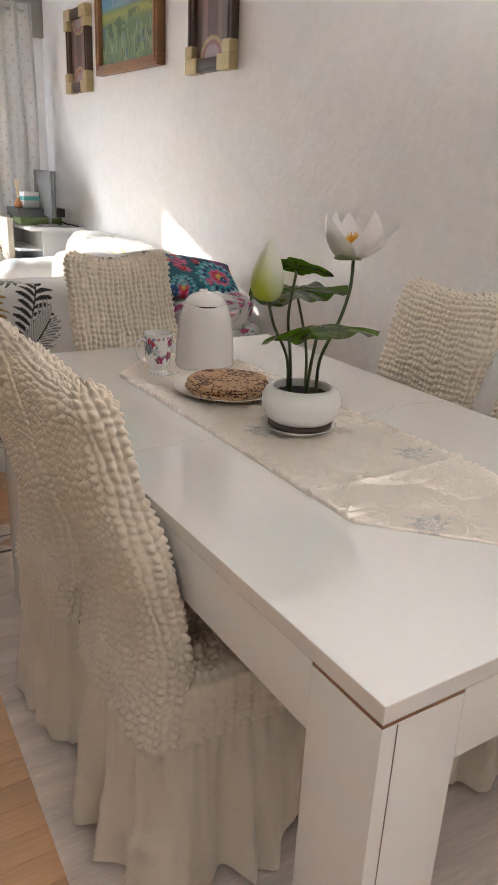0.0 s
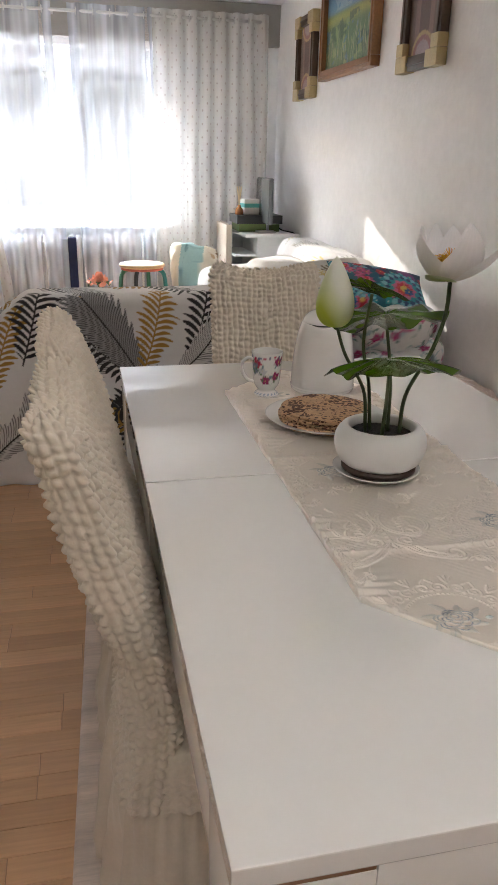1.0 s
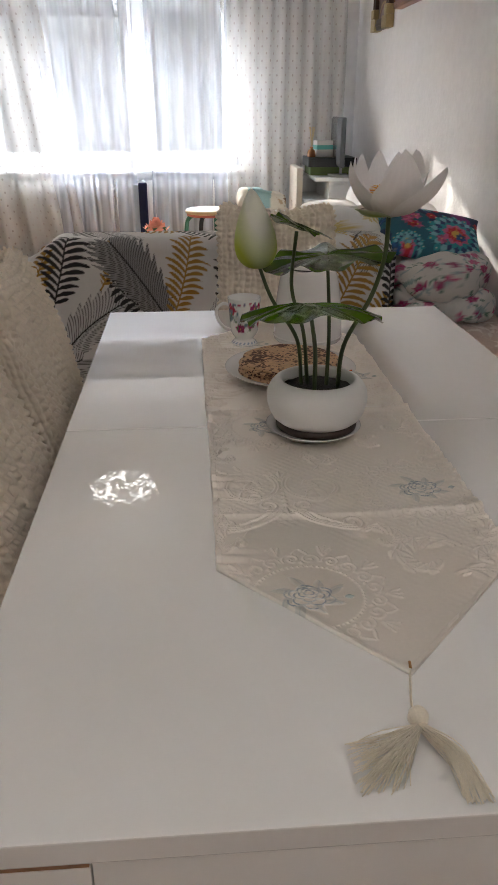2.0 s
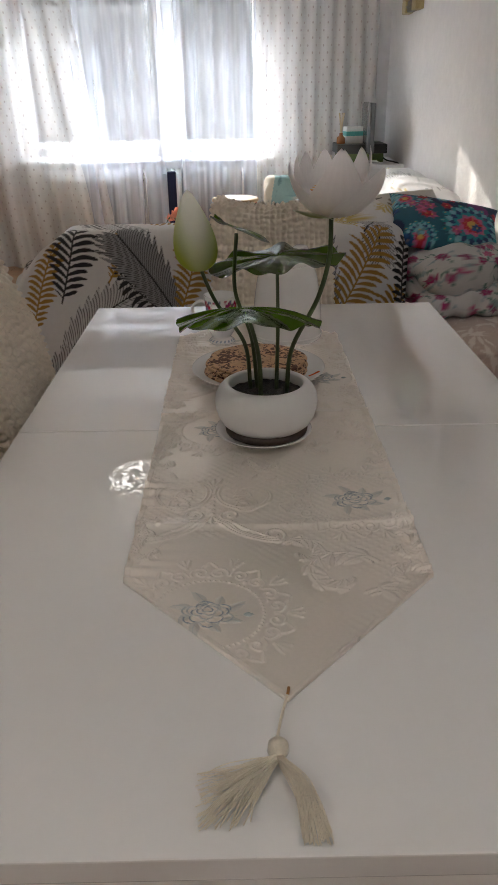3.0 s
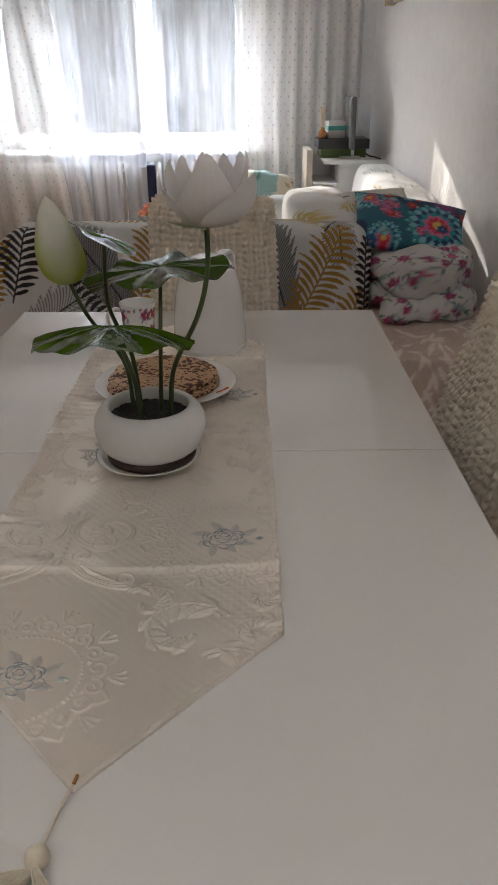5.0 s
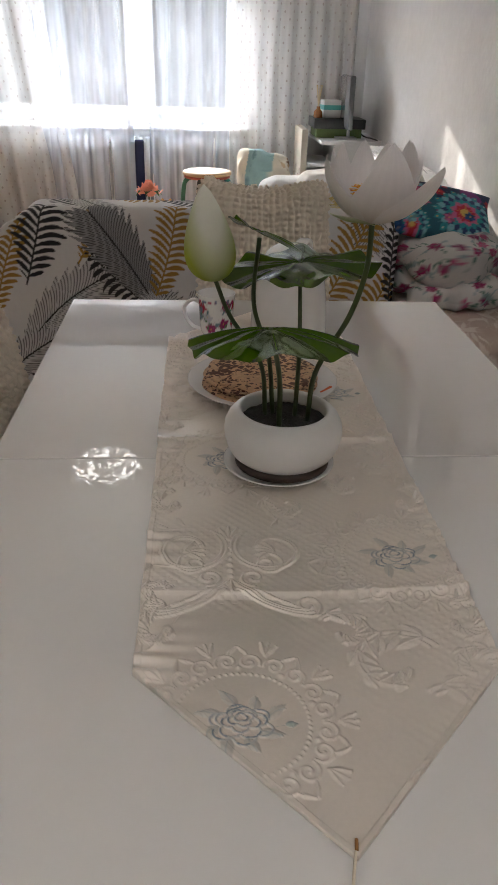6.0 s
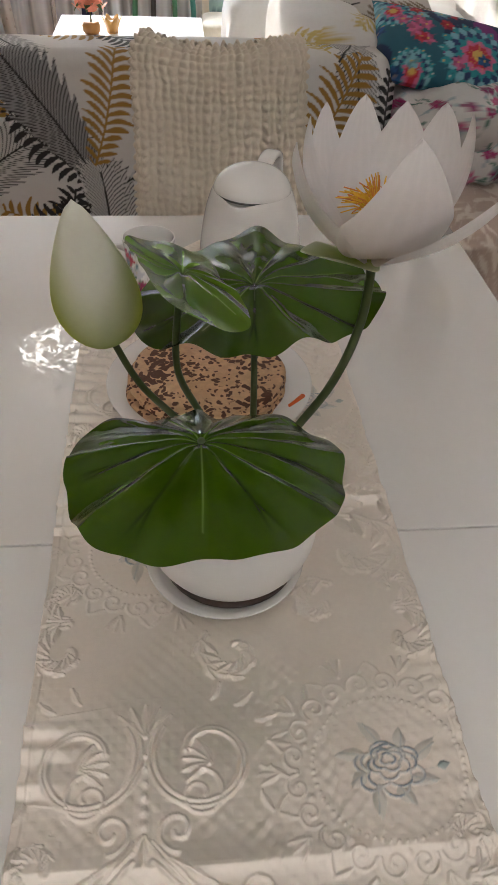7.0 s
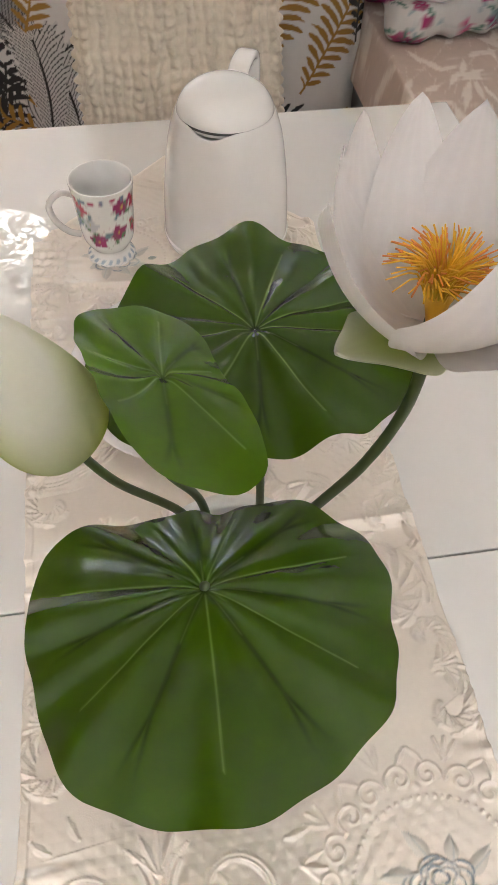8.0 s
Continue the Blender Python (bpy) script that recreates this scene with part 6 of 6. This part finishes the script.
cab = thing("cabinet", "narrow cabinet papered with a brown scroll pattern", "cabinet", at=pose(0, 0, 0))
U, V = np.meshgrid(np.linspace(5.62, 6.02, 90), np.linspace(0.0, 0.86, 160))
c, _ = ac.at(U, V)
body = auto(part("body", box(1.455, 1.495, 5.62, 6.02, 0.0, 0.86, 0.004), surface("cream_board", (0.62, 0.55, 0.47), 0.6), cab))
link("papered_side", grid("papered_side", np.stack([0 * U + 1.4515, U, V], -1), c), PATTERNED, cab)
U, V = np.meshgrid(np.linspace(1.455, 1.495, 40), np.linspace(0.0, 0.86, 160))
c, _ = ac.at(U + 4.1, V)
link("papered_front", grid("papered_front", np.stack([U, 0 * U + 5.6165, V], -1), c), PATTERNED, cab)

BLACK = surface("black_plastic", (0.02, 0.02, 0.022), 0.4)
OLIVE = surface("olive_card", (0.13, 0.19, 0.06), 0.6, var=0.12)
SILVER = surface("silver_plastic", (0.55, 0.56, 0.57), 0.35, var=0.03)
SCREEN = surface("grey_screen", (0.13, 0.135, 0.14), 0.25)
box_a = tagged(auto(part("box", box(1.55, 1.86, 5.62, 5.90, 0.811, 0.868, 0.003), OLIVE)), "flat olive green box on the desk", "box")
box_b = tagged(auto(part("box", box(1.53, 1.88, 5.60, 5.90, 0.8685, 0.930, 0.004), BLACK)), "flat black box on the green box", "box")
mon = thing("monitor", "grey flat screen with a silver back on a stand", "monitor", at=pose(1.735, 5.62, 0.811, 0, 0, -91))
auto(part("screen", box(-0.21, 0.21, -0.012, -0.006, 0.075, 0.375, 0.002), SCREEN, mon))
auto(part("housing", box(-0.22, 0.22, -0.006, 0.022, 0.065, 0.385, 0.008), SCREEN, mon))
auto(part("neck", box(-0.03, 0.03, 0.022, 0.04, 0.01, 0.25, 0.004), SILVER, mon))
auto(part("foot", box(-0.10, 0.10, -0.06, 0.08, 0.0, 0.012, 0.005), SILVER, mon))
cable = link("cable", tube("cable", [(1.80, 5.72, 0.90), (1.87, 5.62, 0.83), (1.92, 5.54, 0.818), (1.95, 5.48, 0.80), (1.962, 5.45, 0.70)], 0.005, 30, 8), BLACK)
tagged(cable, "black cable hanging over the desk edge", "cable")
tissue = thing("tissue_box", "white tissue box with a turquoise band", "box", at=pose(1.655, 5.74, 0.9305, 0, 0, 8))
auto(part("carton", box(-0.06, 0.06, -0.05, 0.05, 0, 0.11, 0.004), surface("white_card", (0.72, 0.72, 0.7), 0.6), tissue))
auto(part("band", box(-0.0608, 0.0608, -0.0508, 0.0508, 0.05, 0.08, 0.002), surface("turquoise_card", (0.10, 0.45, 0.43), 0.5), tissue))
diff = thing("reed_diffuser", "amber glass diffuser with wooden reeds", "diffuser", at=pose(1.565, 5.70, 0.9305))
link("bottle", lathe("bottle", [(0.0, 0.0), (0.028, 0.0), (0.031, 0.01), (0.028, 0.04), (0.012, 0.055), (0.012, 0.07), (0.0, 0.07)], 28), surface("amber_glass", (0.42, 0.17, 0.06), 0.2, coat=0.4), diff)
for k in range(5):
    link("reed", tube("reed", [(0, 0, 0.03), (0.006 * math.cos(k * 1.3), 0.006 * math.sin(k * 1.3), 0.11), (0.02 * math.cos(k * 1.3), 0.02 * math.sin(k * 1.3), 0.20)], 0.003, 6, 6), surface("pale_reed", (0.62, 0.5, 0.32), 0.7), diff)
ball = tagged(link("ball", lathe("ball", [(0.09 * math.sin(math.pi * i / 16) + 1e-5, 0.09 - 0.09 * math.cos(math.pi * i / 16)) for i in range(17)], 32), surface("pale_green_rubber", (0.52, 0.58, 0.5), 0.5)), "pale green ball on the desk shelf", "ball")
ball.location = (1.575, 5.62, 0.379)

# ---- stool, draped chair, folded board by the window ----
SEAT_WOOD = surface("birch_seat", (0.50, 0.33, 0.17), 0.5, var=0.2, scales=(6, 60), stretch=(1, 6, 1))
stool = thing("stool", "round wooden stool on coloured tube legs", "stool", at=pose(0.81, 5.5, 0))
link("seat", lathe("seat", [(0.0, 0.575), (0.150, 0.575), (0.163, 0.580), (0.165, 0.590), (0.160, 0.600), (0.148, 0.603), (0.0, 0.603)], 48), SEAT_WOOD, stool)
link("rim", lathe("rim", [(0.135, 0.558), (0.152, 0.558), (0.154, 0.566), (0.152, 0.5745), (0.135, 0.5745)], 48), surface("red_rim", (0.45, 0.10, 0.06), 0.5), stool)
TEAL = surface("teal_tube", (0.03, 0.22, 0.20), 0.4)
DGREEN = surface("green_tube", (0.04, 0.16, 0.09), 0.4)
for k, (az, body_m, sock) in enumerate(((200, DGREEN, (0.5, 0.16, 0.04)), (250, BLACK, (0.6, 0.2, 0.03)), (340, TEAL, (0.5, 0.02, 0.04)), (70, DGREEN, (0.5, 0.16, 0.04)))):
    ca_, sa_ = math.cos(R_(az)), math.sin(R_(az))
    leg = link("leg", tube("leg", [(0.09 * ca_, 0.09 * sa_, 0.565), (0.145 * ca_, 0.145 * sa_, 0.55), (0.168 * ca_, 0.168 * sa_, 0.49), (0.18 * ca_, 0.18 * sa_, 0.30), (0.188 * ca_, 0.188 * sa_, 0.16)], 0.015, 24, 12), body_m, stool)
    link("sleeve", tube("sleeve", [(0.184 * ca_, 0.184 * sa_, 0.34), (0.188 * ca_, 0.188 * sa_, 0.17), (0.195 * ca_, 0.195 * sa_, 0.0)], 0.0165, 8, 12), surface("coloured_sleeve", sock, 0.5), leg, "bright painted foot section")
dc = Canvas(-0.5, 1.0, -0.2, 1.2, 0.004, (0.66, 0.60, 0.50))
dc.paint((np.abs(dc.U - 0.14 - 0.02 * np.sin(dc.V * 9)) < 0.085) * 1.0, (0.28, 0.42, 0.42))
for k in range(30):
    dc.blade(prng.uniform(0.05, 0.23), prng.uniform(0.2, 0.9), prng.uniform(0, 6.28), 0.07, 0.022, (0.14, 0.24, 0.26))
for k in range(40):
    dc.blade(prng.uniform(0.24, 0.45), prng.uniform(0.2, 0.9), prng.uniform(0, 6.28), 0.05, 0.022, [(0.22, 0.13, 0.08), (0.45, 0.32, 0.2), (0.7, 0.66, 0.58)][k % 3])
DRAPE = surface("printed_drape", (0.6, 0.6, 0.6), 0.9, printed=True, bump=0.4, bump_scale=200, bump_size=0.003)
dchair = thing("chair", "small chair under a cream and teal printed cloth", "chair", at=pose(1.19, 5.42, 0))
padded("draped_back", -0.17, 0.17, -0.05, 0.08, 0.30, 0.735, 0.4, DRAPE, dchair, dc, "fringed printed cloth over the back", 0.03, 101, mapping=lambda x, y, z: (x + 0.17, z))
padded("seat", -0.18, 0.18, -0.40, -0.03, 0.36, 0.44, 0.35, DRAPE, dchair, dc, lump=0.01, seed=103)
for x in (-0.15, 0.15):
    for y in (-0.36, 0.04):
        part("leg", box(x - 0.016, x + 0.016, y - 0.016, y + 0.016, 0.0, 0.38, 0.003), CHAIR_WOOD, dchair)
board = thing("folded_board", "folded board in navy cloth with white edging under the window", "board", at=pose(0.325, 6.03, 0))
NAVY = surface("navy_cloth", (0.012, 0.02, 0.075), 0.8, bump=0.2)
auto(part("padding", box(-0.035, 0.030, -0.02, 0.02, 0.01, 0.735, 0.012, 3), NAVY, board))
auto(part("edging", box(0.031, 0.042, -0.018, 0.018, 0.01, 0.72, 0.004), surface("white_edging", (0.7, 0.7, 0.72), 0.6), board))
auto(part("flap", box(-0.075, -0.036, -0.012, 0.012, 0.01, 0.72, 0.005), surface("pale_blue_cloth", (0.52, 0.60, 0.68), 0.8), board))

# ---- low table with the artificial rose ----
low_table = thing("coffee_table", "low white coffee table behind the sofa", "table", at=pose(0, 0, 0))
auto(part("tabletop", box(0.30, 1.0, 4.38, 4.95, 0.455, 0.49, 0.004), DESK, low_table))
for x in (0.33, 0.93):
    for y in (4.42, 4.88):
        auto(part("leg", box(x, x + 0.05, y, y + 0.05, 0.0, 0.455, 0.003), DESK, low_table))
vase = thing("artificial_rose", "salmon pink artificial rose in a small golden pot", "flower", at=pose(0.478, 4.58, 0.4905))
link("pot", lathe("pot", [(0.0, 0.0), (0.03, 0.0), (0.04, 0.012), (0.042, 0.035), (0.034, 0.052), (0.03, 0.052), (0.0, 0.048)], 32), surface("amber_pot", (0.55, 0.26, 0.08), 0.3, coat=0.3), vase)
link("stem", tube("stem", [(0, 0, 0.045), (0, 0, 0.09), (-0.005, 0, 0.13)], 0.004, 8, 8), STEM, vase)
SALMON = surface("salmon_petal", (0.78, 0.30, 0.20), 0.6, var=0.15, through_light=0.2)
for k in range(26):
    ring_k = k // 7
    az, lean = k * 2.4, 0.25 + 0.28 * ring_k
    u, v = np.linspace(-1, 1, 9)[None], np.linspace(0, 1, 9)[:, None]
    w_ = 0.024 * np.sin(np.pi * (0.15 + 0.8 * v)) * u
    out_ = 0.006 + 0.014 * ring_k + 0.028 * v ** 1.3 * lean + 0.004 * u ** 2
    zz_ = 0.128 + 0.05 * v * (1.15 - 0.5 * lean) + 0 * u
    P = np.stack([out_ * math.cos(az) - w_ * math.sin(az), out_ * math.sin(az) + w_ * math.cos(az), zz_ - 0.010 * ring_k], -1)
    link("petal", grid("petal", P), SALMON, vase)
GLEAF = surface("rose_leaf", (0.06, 0.12, 0.04), 0.5, var=0.15)
for k in range(6):
    az = k * 1.05 + 0.4
    u, v = np.linspace(-1, 1, 7)[None], np.linspace(0, 1, 9)[:, None]
    w_ = 0.018 * np.sin(np.pi * v) * u
    P = np.stack([0.075 * v * math.cos(az) - w_ * math.sin(az), 0.075 * v * math.sin(az) + w_ * math.cos(az), 0.095 + 0.03 * np.sin(np.pi * v) + 0.006 * u ** 2], -1)
    link("leaf", grid("leaf", P), GLEAF, vase)
candle = thing("candle_holder", "golden petal-shaped candle holder on the low table", "candle holder", at=pose(0.572, 4.60, 0.4905))
a = np.linspace(0, 2 * np.pi, 48, endpoint=False)
rows = [np.stack([(r_ * (1 + 0.12 * np.cos(6 * a))) * np.cos(a), (r_ * (1 + 0.12 * np.cos(6 * a))) * np.sin(a), z_ + 0.01 * np.cos(6 * a) * (r_ > 0.03)], -1) for r_, z_ in ((0.0001, 0.0), (0.022, 0.0), (0.025, 0.02), (0.036, 0.045), (0.043, 0.062), (0.040, 0.062), (0.02, 0.03), (0.0001, 0.028))]
link("cup", grid("cup", np.array(rows), around=True), surface("amber_gilt", (0.62, 0.33, 0.09), 0.3, metal=0.3, coat=0.4), candle)
link("candle", lathe("candle", [(0.0, 0.028), (0.015, 0.028), (0.015, 0.05), (0.0, 0.052)], 20), surface("wax", (0.75, 0.7, 0.6), 0.5), candle)

# ---- laminate strips of the floor ----
ROW_W, STRIP_L = 0.068, 0.46
plank_mesh = part("strip", box(-STRIP_L / 2 + 0.0008, STRIP_L / 2 - 0.0008, -ROW_W / 2 + 0.0005, ROW_W / 2 - 0.0005, -0.0032, 0.0, 0.0006, 1), LAMINATE, floor, smooth=False)
strip_data = plank_mesh.data
first_strip, placed = True, 0
FX0, FX1, FY0, FY1 = -0.75, 0.75, 0.3, 3.6
V_, F_ = [], []
for j in range(int((FY - Y0) / ROW_W) + 1):
    yj = Y0 + (j + 0.5) * ROW_W
    for i in range(-1, int((WX - X0) / STRIP_L) + 2):
        xi = X0 + (i + 0.5) * STRIP_L + (j % 3) * STRIP_L / 3 + 0.05 * ((j * 7) % 5)
        if FX0 < xi < FX1 and FY0 < yj < FY1 and placed < 300:
            if first_strip:
                o, first_strip = plank_mesh, False
            else:
                o = link("strip", strip_data, None, floor)
            o.location = (xi, yj, 0)
            placed += 1
            continue
        x_lo, x_hi = max(xi - STRIP_L / 2 + 0.0008, X0), min(xi + STRIP_L / 2 - 0.0008, WX)
        if x_hi <= x_lo:
            continue
        b0 = len(V_)
        y_lo, y_hi = yj - ROW_W / 2 + 0.0005, min(yj + ROW_W / 2 - 0.0005, FY)
        V_ += [(x_lo, y_lo, -0.0006), (x_hi, y_lo, -0.0006), (x_hi, y_hi, -0.0006), (x_lo, y_hi, -0.0006)]
        F_.append((b0, b0 + 1, b0 + 2, b0 + 3))
me = bpy.data.meshes.new("laminate_rest")
me.from_pydata(V_, [], F_)
tagged(link("laminate_rest", me, LAMINATE, floor), kind="stuff")
